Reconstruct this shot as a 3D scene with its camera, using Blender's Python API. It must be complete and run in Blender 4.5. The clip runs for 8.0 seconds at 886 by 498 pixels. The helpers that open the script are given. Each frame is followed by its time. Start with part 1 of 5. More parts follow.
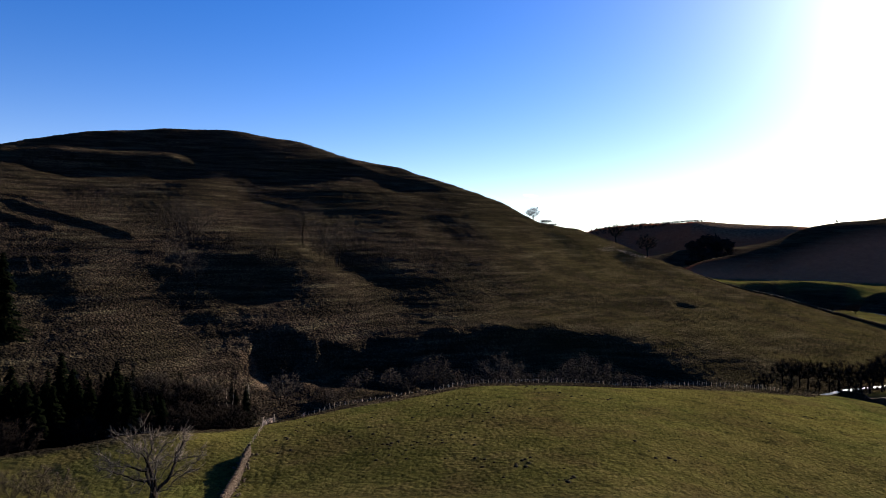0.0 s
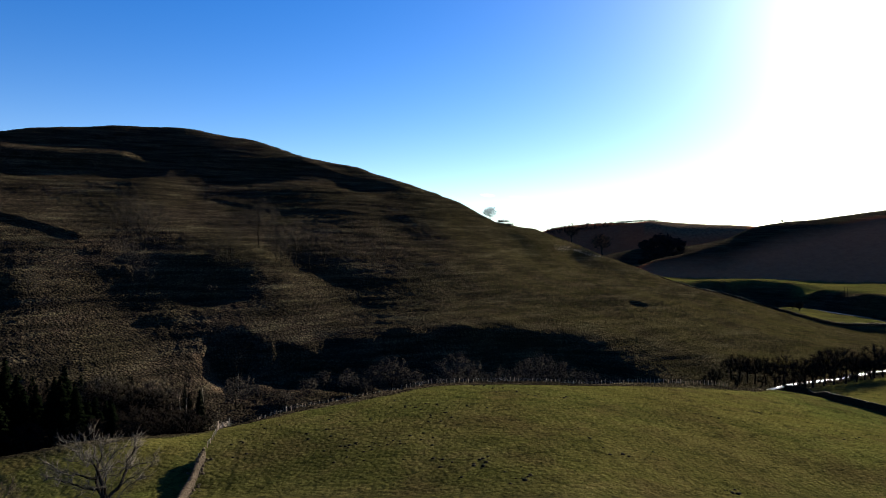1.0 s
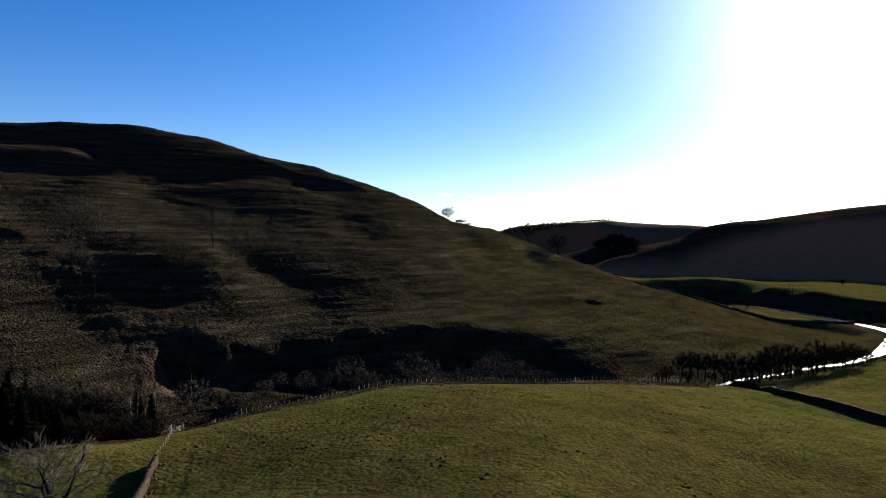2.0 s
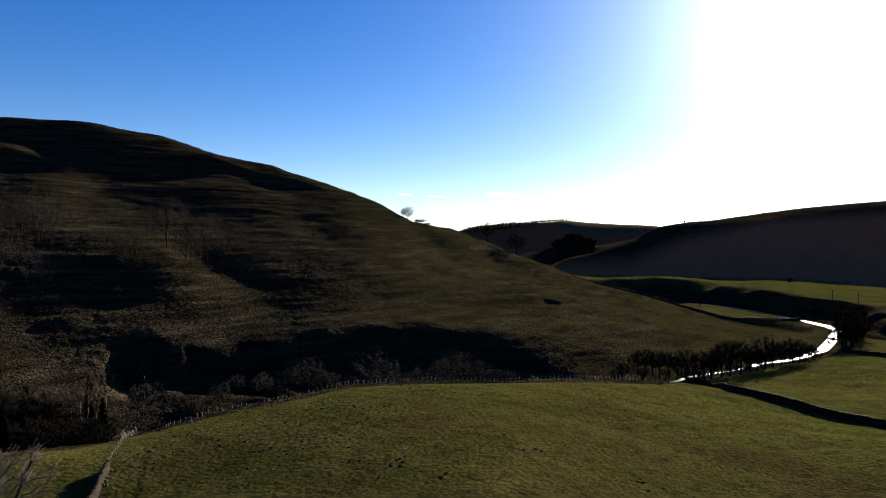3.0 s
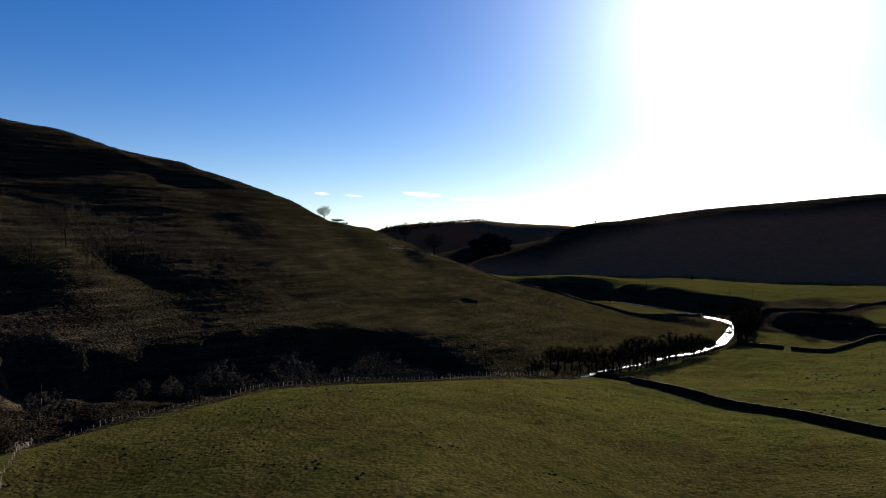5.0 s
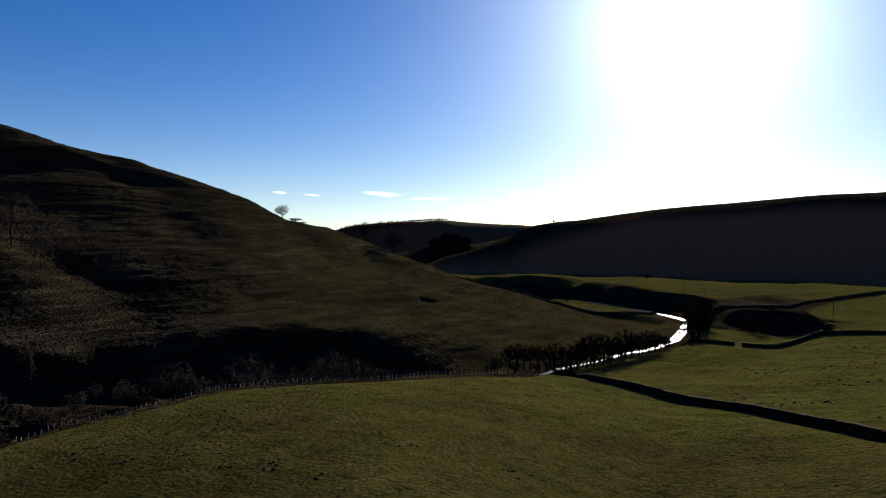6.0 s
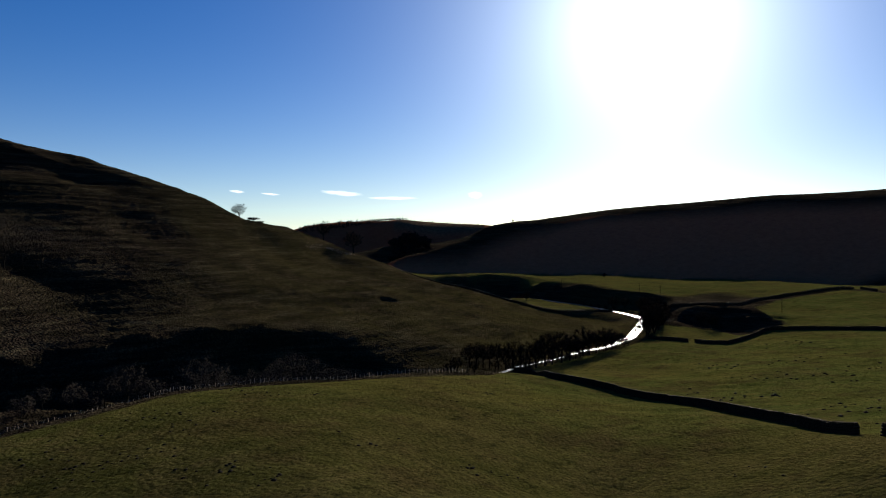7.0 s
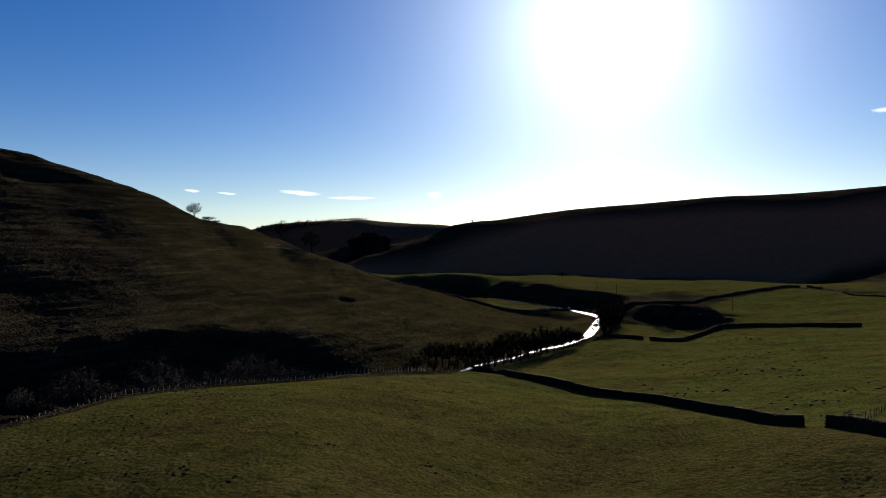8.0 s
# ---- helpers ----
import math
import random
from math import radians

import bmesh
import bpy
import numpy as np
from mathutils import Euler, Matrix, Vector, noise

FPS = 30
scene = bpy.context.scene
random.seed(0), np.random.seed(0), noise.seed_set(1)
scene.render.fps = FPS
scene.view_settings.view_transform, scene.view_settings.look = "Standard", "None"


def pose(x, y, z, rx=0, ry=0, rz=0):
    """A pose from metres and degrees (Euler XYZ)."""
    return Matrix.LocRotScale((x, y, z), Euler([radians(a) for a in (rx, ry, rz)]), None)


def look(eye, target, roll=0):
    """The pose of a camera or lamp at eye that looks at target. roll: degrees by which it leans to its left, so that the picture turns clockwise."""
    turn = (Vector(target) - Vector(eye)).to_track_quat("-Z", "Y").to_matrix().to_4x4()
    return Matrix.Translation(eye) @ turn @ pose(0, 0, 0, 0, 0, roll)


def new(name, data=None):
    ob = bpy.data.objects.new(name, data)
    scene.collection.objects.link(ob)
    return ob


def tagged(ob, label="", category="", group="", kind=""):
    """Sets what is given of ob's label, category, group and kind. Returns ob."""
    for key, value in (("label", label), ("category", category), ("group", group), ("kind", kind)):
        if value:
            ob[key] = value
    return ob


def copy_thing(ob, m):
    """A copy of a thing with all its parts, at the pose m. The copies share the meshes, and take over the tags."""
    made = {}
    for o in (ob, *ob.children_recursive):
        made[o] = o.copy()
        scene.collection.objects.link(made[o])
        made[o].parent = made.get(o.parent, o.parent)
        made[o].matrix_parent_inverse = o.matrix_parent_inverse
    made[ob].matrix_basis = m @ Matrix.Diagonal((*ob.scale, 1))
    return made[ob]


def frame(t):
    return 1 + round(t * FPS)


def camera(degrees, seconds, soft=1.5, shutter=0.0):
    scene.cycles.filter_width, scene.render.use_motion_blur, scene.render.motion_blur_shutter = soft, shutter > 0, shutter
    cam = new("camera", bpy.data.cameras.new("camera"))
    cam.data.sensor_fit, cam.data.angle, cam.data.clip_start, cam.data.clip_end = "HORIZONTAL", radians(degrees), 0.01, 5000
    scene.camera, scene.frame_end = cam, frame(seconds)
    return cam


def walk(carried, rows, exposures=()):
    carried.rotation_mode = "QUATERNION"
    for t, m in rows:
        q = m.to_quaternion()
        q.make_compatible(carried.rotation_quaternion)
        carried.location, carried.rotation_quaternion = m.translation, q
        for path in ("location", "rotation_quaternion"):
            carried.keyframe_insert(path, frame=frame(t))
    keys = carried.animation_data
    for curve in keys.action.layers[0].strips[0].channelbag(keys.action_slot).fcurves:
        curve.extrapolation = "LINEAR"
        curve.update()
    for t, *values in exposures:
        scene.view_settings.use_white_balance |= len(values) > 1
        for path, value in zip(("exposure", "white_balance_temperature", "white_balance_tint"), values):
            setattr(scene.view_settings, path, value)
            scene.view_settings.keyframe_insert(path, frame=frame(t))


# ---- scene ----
# ---- camera: a drone that hovers over a pasture and pans slowly to the right ----
cam = camera(66.14, 8.0, soft=0.7)
PATH = [  # seconds, east, north, height, yaw, pitch, roll
    (0, 0.00, 0.00, 46.00, 0.00, 0.00, 0.00),
    (0.5, -0.01, -0.12, 46.14, -1.83, -0.03, 0.06),
    (1, -0.01, -0.25, 46.25, -3.56, -0.06, 0.11),
    (1.5, -0.01, -0.37, 46.35, -5.37, -0.08, 0.16),
    (3, 0.02, -0.73, 46.55, -10.51, -0.15, 0.20),
    (3.5, 0.04, -0.85, 46.58, -12.27, -0.14, 0.25),
    (4, 0.06, -0.96, 46.59, -13.92, -0.19, 0.24),
    (4.5, 0.09, -1.08, 46.58, -15.69, -0.19, 0.25),
    (6, 0.20, -1.41, 46.46, -20.78, -0.27, 0.34),
    (6.5, 0.25, -1.52, 46.39, -22.53, -0.27, 0.39),
    (7, 0.30, -1.63, 46.29, -24.14, -0.33, 0.43),
    (7.5, 0.35, -1.74, 46.18, -25.91, -0.30, 0.45),
    (8, 0.41, -1.84, 46.05, -27.52, -0.34, 0.46),
]
walk(cam, [(t, pose(x, y, z, 90 + pitch, roll, yaw)) for t, x, y, z, yaw, pitch, roll in PATH], [(0, 1.91, 6500, 19), (0.5, 1.95, 6500, 11), (1, 1.94, 6500, 7), (1.5, 1.89, 6500, 6), (3, 1.61, 6480, 8), (4.5, 1.35, 6450, 9.5), (6, 1.1, 6420, 9), (8, 0.89, 6380, 9)])

# ---- sky and sun ----
SUN_AZ, SUN_EL = 41.3, 18.0  # degrees east of north and above the horizon
SUN_WAY = Vector((math.sin(radians(SUN_AZ)) * math.cos(radians(SUN_EL)), math.cos(radians(SUN_AZ)) * math.cos(radians(SUN_EL)), math.sin(radians(SUN_EL))))
world = bpy.data.worlds.new("sky")
scene.world = world
world.use_nodes = True
wn = world.node_tree.nodes
sky = wn.new("ShaderNodeTexSky")
sky.sky_type, sky.sun_disc = "NISHITA", False
sky.sun_elevation, sky.sun_rotation = radians(SUN_EL), radians(SUN_AZ)
sky.altitude, sky.air_density, sky.dust_density, sky.ozone_density = 600, 1.0, 0.35, 4.0
wl = world.node_tree.links
deep = wn.new("ShaderNodeHueSaturation")
deep.inputs["Hue"].default_value, deep.inputs["Saturation"].default_value, deep.inputs["Value"].default_value = 0.515, 1.3, 0.9
wl.new(sky.outputs[0], deep.inputs["Color"])
wl.new(deep.outputs[0], wn["Background"].inputs["Color"])
wn["Background"].inputs["Strength"].default_value = 0.05
# forward-scattered glow of thin haze round the sun: falls off with the angle from it
toward, angle, fall, glow = wn.new("ShaderNodeVectorMath"), wn.new("ShaderNodeMath"), wn.new("ShaderNodeMath"), wn.new("ShaderNodeMath")
toward.operation, angle.operation, fall.operation, glow.operation = "DOT_PRODUCT", "ARCCOSINE", "MULTIPLY", "EXPONENT"
toward.inputs[1].default_value = SUN_WAY
wl.new(wn.new("ShaderNodeTexCoord").outputs["Generated"], toward.inputs[0])
wl.new(toward.outputs["Value"], angle.inputs[0])
wl.new(angle.outputs[0], fall.inputs[0])
fall.inputs[1].default_value = -1 / radians(5.55)
wl.new(fall.outputs[0], glow.inputs[0])
gain = wn.new("ShaderNodeMath")
gain.operation = "MULTIPLY"
gain.inputs[1].default_value = 1.14
wl.new(glow.outputs[0], gain.inputs[0])
# pale haze low over the horizon: falls off with the height of the gaze
level, thin, low = wn.new("ShaderNodeSeparateXYZ"), wn.new("ShaderNodeMath"), wn.new("ShaderNodeMath")
thin.operation, low.operation = "MULTIPLY", "EXPONENT"
wl.new(wn["Texture Coordinate"].outputs["Generated"], level.inputs[0])
wl.new(level.outputs["Z"], thin.inputs[0])
thin.inputs[1].default_value = -1 / 0.07
wl.new(thin.outputs[0], low.inputs[0])
veil = wn.new("ShaderNodeMath")
veil.operation, veil.use_clamp = "MULTIPLY", True
veil.inputs[1].default_value = 0.159
wl.new(low.outputs[0], veil.inputs[0])
pale, more = wn.new("ShaderNodeBackground"), wn.new("ShaderNodeAddShader")
pale.inputs["Color"].default_value = (1.0, 0.93, 0.98, 1)
wl.new(veil.outputs[0], pale.inputs["Strength"])
haze, both = wn.new("ShaderNodeBackground"), wn.new("ShaderNodeAddShader")
haze.inputs["Color"].default_value = (0.86, 0.98, 0.98, 1)
wl.new(gain.outputs[0], haze.inputs["Strength"])
wl.new(wn["Background"].outputs[0], both.inputs[0])
wl.new(haze.outputs[0], both.inputs[1])
wl.new(both.outputs[0], more.inputs[0])
wl.new(pale.outputs[0], more.inputs[1])
wl.new(more.outputs[0], wn["World Output"].inputs["Surface"])
sun = new("sun", bpy.data.lights.new("sun", "SUN"))
sun.data.energy, sun.data.angle, sun.data.color = 5.0, radians(0.53), (1.0, 0.9, 0.74)
sun.matrix_world = look(SUN_WAY * 500, (0, 0, 0))

# ---- materials ----
def material(name, rough=0.9, spec=0.2):
    m = bpy.data.materials.new(name)
    m.use_nodes = True
    b = m.node_tree.nodes["Principled BSDF"]
    b.inputs["Roughness"].default_value = rough
    b.inputs["Specular IOR Level"].default_value = spec
    return m, m.node_tree.nodes, m.node_tree.links, b


def noise_node(m, scale, detail=4.0, rough=0.6, where=None):
    n = m.node_tree.nodes.new("ShaderNodeTexNoise")
    n.inputs["Scale"].default_value, n.inputs["Detail"].default_value, n.inputs["Roughness"].default_value = scale, detail, rough
    if where is not None:
        m.node_tree.links.new(where, n.inputs["Vector"])
    return n


def ramp(m, value, stops):
    r = m.node_tree.nodes.new("ShaderNodeValToRGB")
    while len(r.color_ramp.elements) < len(stops):
        r.color_ramp.elements.new(0.5)
    for e, (at, c) in zip(r.color_ramp.elements, stops):
        e.position, e.color = at, (*c, 1)
    m.node_tree.links.new(value, r.inputs["Fac"])
    return r.outputs["Color"]


def mix(m, fac, a, b, mode="MIX"):
    n = m.node_tree.nodes.new("ShaderNodeMix")
    n.data_type, n.blend_type = "RGBA", mode
    for socket, v in ((n.inputs[0], fac), (n.inputs[6], a), (n.inputs[7], b)):
        if isinstance(v, (int, float)):
            socket.default_value = v
        elif isinstance(v, tuple):
            socket.default_value = (*v, 1)
        else:
            m.node_tree.links.new(v, socket)
    return n.outputs[2]


def bump(m, height, strength, distance, b):
    n = m.node_tree.nodes.new("ShaderNodeBump")
    n.inputs["Strength"].default_value, n.inputs["Distance"].default_value = strength, distance
    m.node_tree.links.new(height, n.inputs["Height"])
    m.node_tree.links.new(n.outputs["Normal"], b.inputs["Normal"])


def ground_material():
    m, n, l, b = material("turf", 1.0, 0.0)
    pos = n.new("ShaderNodeNewGeometry").outputs["Position"]
    cover = n.new("ShaderNodeAttribute")
    cover.attribute_name = "cover"
    part = n.new("ShaderNodeSeparateColor")
    l.new(cover.outputs["Color"], part.inputs[0])
    broad, mid = noise_node(m, 0.022, 5, 0.6, pos), noise_node(m, 0.13, 6, 0.7, pos)
    fine, grain = noise_node(m, 0.85, 6, 0.75, pos), noise_node(m, 2.4, 5, 0.75, pos)
    green = ramp(m, mid.outputs["Fac"], [(0.3, (0.02936, 0.02635, 0.007838)), (0.5, (0.04475, 0.03907, 0.01196)), (0.7, (0.06389, 0.04866, 0.01996))])
    green = mix(m, ramp(m, broad.outputs["Fac"], [(0.42, (0, 0, 0)), (0.62, (1, 1, 1))]), green, (0.05069, 0.04098, 0.01527))
    rich = ramp(m, mid.outputs["Fac"], [(0.3, (0.0359, 0.0424, 0.0108)), (0.5, (0.0531, 0.0571, 0.0149)), (0.7, (0.0745, 0.0645, 0.0195))])
    rich = mix(m, ramp(m, broad.outputs["Fac"], [(0.42, (0, 0, 0)), (0.62, (0.7, 0.7, 0.7))]), rich, (0.0689, 0.0574, 0.0159))
    green = mix(m, cover.outputs["Alpha"], green, rich)
    turn, lie = n.new("ShaderNodeMapping"), n.new("ShaderNodeMapping")
    turn.inputs["Rotation"].default_value, lie.inputs["Scale"].default_value = (0, 0, radians(47)), (0.0136, 0.1612, 0.1612)
    l.new(pos, turn.inputs["Vector"])
    l.new(turn.outputs[0], lie.inputs["Vector"])
    streak = noise_node(m, 1.0, 4, 0.6, lie.outputs[0])
    worn, trodden = noise_node(m, 0.33, 7, 0.72, pos), noise_node(m, 0.075, 4, 0.6, pos)
    green = mix(m, ramp(m, trodden.outputs["Fac"], [(0.5, (0, 0, 0)), (0.64, (0.55, 0.55, 0.55))]), green, (0.04, 0.0265, 0.0125))
    green = mix(m, ramp(m, worn.outputs["Fac"], [(0.53, (0, 0, 0)), (0.64, (0.6, 0.6, 0.6))]), green, (0.0125, 0.0105, 0.0042))
    green = mix(m, ramp(m, worn.outputs["Fac"], [(0.33, (0.45, 0.45, 0.45)), (0.45, (0, 0, 0))]), green, (0.078, 0.072, 0.022))
    green = mix(m, ramp(m, streak.outputs["Fac"], [(0.38, (0.22, 0.22, 0.22)), (0.55, (0, 0, 0))]), green, (0.01136, 0.01413, 0.00288))
    green = mix(m, ramp(m, fine.outputs["Fac"], [(0.32, (0.5, 0.5, 0.5)), (0.5, (0, 0, 0))]), green, (0.005908, 0.006854, 0.00173))
    green = mix(m, ramp(m, grain.outputs["Fac"], [(0.36, (0.7, 0.7, 0.7)), (0.5, (0, 0, 0))]), green, (0.006389, 0.007308, 0.00173))
    rough = ramp(m, mid.outputs["Fac"], [(0.28, (0.03169, 0.02365, 0.01681)), (0.48, (0.05428, 0.04033, 0.02756)), (0.72, (0.08357, 0.06246, 0.04293))])
    rough = mix(m, ramp(m, broad.outputs["Fac"], [(0.4, (0, 0, 0)), (0.6, (0.7, 0.7, 0.7))]), rough, (0.05188, 0.04393, 0.02209))
    # dark noise specks put the shade between tussocks into the colour
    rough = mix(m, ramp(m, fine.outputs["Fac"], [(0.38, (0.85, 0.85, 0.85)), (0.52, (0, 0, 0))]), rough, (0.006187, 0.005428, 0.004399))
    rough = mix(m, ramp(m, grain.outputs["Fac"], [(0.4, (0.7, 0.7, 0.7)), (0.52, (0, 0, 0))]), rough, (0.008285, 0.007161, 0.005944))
    # level bands of dark and pale put the hillside's shadow streaks into the colour
    tread = n.new("ShaderNodeMapping")
    tread.inputs["Scale"].default_value = (0.035, 0.035, 0.55)
    l.new(pos, tread.inputs["Vector"])
    shadow_bands = noise_node(m, 1.0, 6, 0.68, tread.outputs[0])
    rough = mix(m, ramp(m, shadow_bands.outputs["Fac"], [(0.4, (0.8, 0.8, 0.8)), (0.53, (0, 0, 0))]), rough, (0.008848, 0.008011, 0.005445))
    rough = mix(m, ramp(m, shadow_bands.outputs["Fac"], [(0.55, (0, 0, 0)), (0.68, (0.7, 0.7, 0.7))]), rough, (0.08848, 0.07783, 0.04677))
    earth = ramp(m, mid.outputs["Fac"], [(0.3, (0.03422, 0.02312, 0.01456)), (0.7, (0.1198, 0.08556, 0.05561))])
    # moor reddened and lifted: haze over the shaded hill is put into this colour
    moor_haze = ramp(m, mid.outputs["Fac"], [(0.3, (0.25, 0.083, 0.042)), (0.7, (0.35, 0.12, 0.06))])
    tuft = noise_node(m, 0.9, 8, 0.8, pos)
    cell = n.new("ShaderNodeTexVoronoi")
    cell.inputs["Scale"].default_value = 1.25
    l.new(pos, cell.inputs["Vector"])
    dome = n.new("ShaderNodeMath")
    dome.operation = "MULTIPLY_ADD"
    dome.inputs[1].default_value = -0.9
    l.new(cell.outputs["Distance"], dome.inputs[0])
    l.new(tuft.outputs["Fac"], dome.inputs[2])
    tame, lie_low = n.new("ShaderNodeMath"), n.new("ShaderNodeMath")
    tame.operation, lie_low.operation = "MULTIPLY_ADD", "MULTIPLY"
    tame.inputs[1].default_value, tame.inputs[2].default_value = -0.86, 1.0
    l.new(part.outputs["Red"], tame.inputs[0])
    l.new(dome.outputs[0], lie_low.inputs[0])
    l.new(tame.outputs[0], lie_low.inputs[1])
    bump(m, lie_low.outputs[0], 1.0, 1.3, b)
    # darker toward the cell edges: shade in the gaps is part of the colour
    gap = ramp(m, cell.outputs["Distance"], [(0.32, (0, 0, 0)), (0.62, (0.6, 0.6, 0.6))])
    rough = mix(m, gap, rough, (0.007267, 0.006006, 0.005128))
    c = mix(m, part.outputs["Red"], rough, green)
    c = mix(m, part.outputs["Blue"], c, moor_haze)
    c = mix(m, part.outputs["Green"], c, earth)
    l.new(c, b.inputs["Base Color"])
    return m


def plain(name, dark, light, scale, rough=0.9, relief_m=0.02, spec=0.03, coord="Object"):
    m, n, l, b = material(name, rough, spec)
    where = n.new("ShaderNodeTexCoord").outputs[coord]
    a, f = noise_node(m, scale, 5, 0.6, where), noise_node(m, scale * 7, 3, 0.6, where)
    c = mix(m, 0.4, ramp(m, a.outputs["Fac"], [(0.3, dark), (0.7, light)]), ramp(m, f.outputs["Fac"], [(0.3, dark), (0.7, light)]))
    l.new(c, b.inputs["Base Color"])
    bump(m, f.outputs["Fac"], 0.8, relief_m, b)
    return m


TURF = ground_material()
# darkened copy of the field stone: backlit shade is put into its colour
SHADED_STONE = plain("gritstone", (0.00756, 0.00497, 0.00301), (0.0332, 0.0237, 0.0146), 1.3, 0.92, 0.04)
PALE_STONE = plain("pale_rock", (0.24, 0.185, 0.13), (0.42, 0.33, 0.24), 1.0, 0.9, 0.04, 0.0)
# bark near black: the unlit side of backlit trees is put into the colour
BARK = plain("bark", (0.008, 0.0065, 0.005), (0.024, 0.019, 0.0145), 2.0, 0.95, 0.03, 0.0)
PALE_BARK = plain("pale_bark", (0.14, 0.119, 0.098), (0.294, 0.259, 0.217), 2.0, 0.9, 0.03)
# twigs near black too, coloured as their unlit side
BACKLIT_TWIG = plain("twigs", (0.004, 0.0032, 0.0028), (0.01, 0.008, 0.0068), 1.0, 0.95, 0.01, 0.0)
# lighter copy of the twigs, with the sun on them painted in
LIT_TWIG = plain("lit_twigs", (0.014, 0.012, 0.0105), (0.038, 0.033, 0.028), 1.0, 0.95, 0.01, 0.0)
# paler than the limbs: sunlight on the ash's tips is put into the colour
SUNLIT_ASH_TWIG = plain("sunlit_ash_twigs", (0.02, 0.017, 0.0145), (0.115, 0.098, 0.082), 2.0, 0.9, 0.01, 0.0)
# needles near black: the gorge's shade is put into the colour
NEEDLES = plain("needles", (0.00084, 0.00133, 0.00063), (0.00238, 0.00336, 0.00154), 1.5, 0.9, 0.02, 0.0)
HEDGE = plain("hedge_twigs", (0.0182, 0.0133, 0.0091), (0.0455, 0.035, 0.0252), 2.0, 0.9, 0.01)
# lighter copy for the west wall, its sunlit side put into the colour
LIT_RUBBLE = plain("wall_rubble", (0.0151, 0.0111, 0.00756), (0.0756, 0.058, 0.0419), 1.3, 0.92, 0.04)
FAR_TWIG = plain("far_twigs", (0.007, 0.006, 0.0058), (0.014, 0.012, 0.0115), 1.0, 0.95, 0.01, 0.0)
TIMBER = plain("weathered_timber", (0.16, 0.115, 0.08), (0.31, 0.235, 0.17), 3.0, 0.85, 0.01)
# paler copy of the timber: sunlight on the gate is put into the colour
LIT_TIMBER = plain("sunlit_timber", (0.168, 0.13, 0.091), (0.294, 0.234, 0.175), 3.0, 0.8, 0.01)
WIRE = plain("galvanised_wire", (0.21, 0.21, 0.21), (0.315, 0.315, 0.315), 2.0, 0.4, 0.001, 0.5)
SOIL = plain("molehill_soil", (0.0035, 0.00252, 0.00154), (0.0111, 0.00805, 0.00504), 2.0, 0.95, 0.03)


def water_material():
    m, n, l, b = material("river_water", 0.3, 0.5)
    b.inputs["Base Color"].default_value = (0.018, 0.02, 0.016, 1)
    b.inputs["IOR"].default_value = 1.33
    pos = n.new("ShaderNodeNewGeometry").outputs["Position"]
    bump(m, noise_node(m, 1.4, 5, 0.65, pos).outputs["Fac"], 1.0, 0.3, b)
    return m


WATER = water_material()

# ---- the lie of the land: points (east, north, height) placed to fit the camera's view, joined by a smooth surface ----
PASTURE_A = [
    (0, 84, 15.4), (20.6, 78.3, 17.4), (-17.4, 113.7, 14), (0, 107, 15.9), (26.7, 101.6, 17.4), (-23, 150.3, 10.8), (-11.1, 159.6, 10.7),
    (6.4, 167.9, 12.4), (30.4, 169.3, 12.7), (58.1, 168.2, 11.9), (-35.8, 140.5, 10.2), (-29.8, 98.6, 11.7), (-69.8, 107.3, 12.7),
    (-61.7, 108.7, 13.6), (-53.2, 109.8, 14.5), (-45.5, 113.2, 15.3), (-40.1, 125.8, 12.7), (-38.8, 137.6, 9.9), (-62.8, 96.4, 11.6),
    (-54.8, 96.5, 11.6), (-67, 86, 11.6), (-52, 82, 12),
]
PASTURE_B = [
    (-45.8, 94.5, 11.1), (-37.3, 92.8, 11.8), (92.5, 61.9, 18.4), (111.5, 142.3, 6.1), (125.9, 202.7, 0.3), (104.2, 96.6, 12.1), (87.5, 47.3, 21),
    (75, 44.2, 18.2), (60.5, 75.8, 10.7), (83.8, 77.0, 12.6), (76.9, 97.3, 11.4), (100.6, 185, 6.9), (78, 177.1, 9.7), (-30, 52, 17), (0, 50, 17),
    (25, 43.3, 16.5), (39, 22.5, 17), (0, 15, 17),
]
PASTURE = PASTURE_A + PASTURE_B
GORGE = [
    (-98.5, 126.1, 0), (-91.1, 145.9, -2), (-71.2, 159.9, -2), (-43.5, 174.7, -3), (-16.7, 191.3, -3), (14.3, 204.5, -3), (44.7, 210.3, -3),
    (75.9, 208.6, -2), (101.4, 217.5, -1.5), (-26.3, 165.9, 4), (0, 185, 3), (27.3, 194.1, 3), (62.4, 192.1, 3), (-14.3, 204.5, 0.5),
    (-29.9, 195.7, 2.1), (-41.6, 207.9, 2), (-59.3, 207.7, 4.7), (-101.3, 178.2, 11.3), (-76.8, 191.1, 8.5), (9, 234.8, -4.1), (29.3, 241.2, -5.4),
    (52.4, 246.5, -6.5),
]
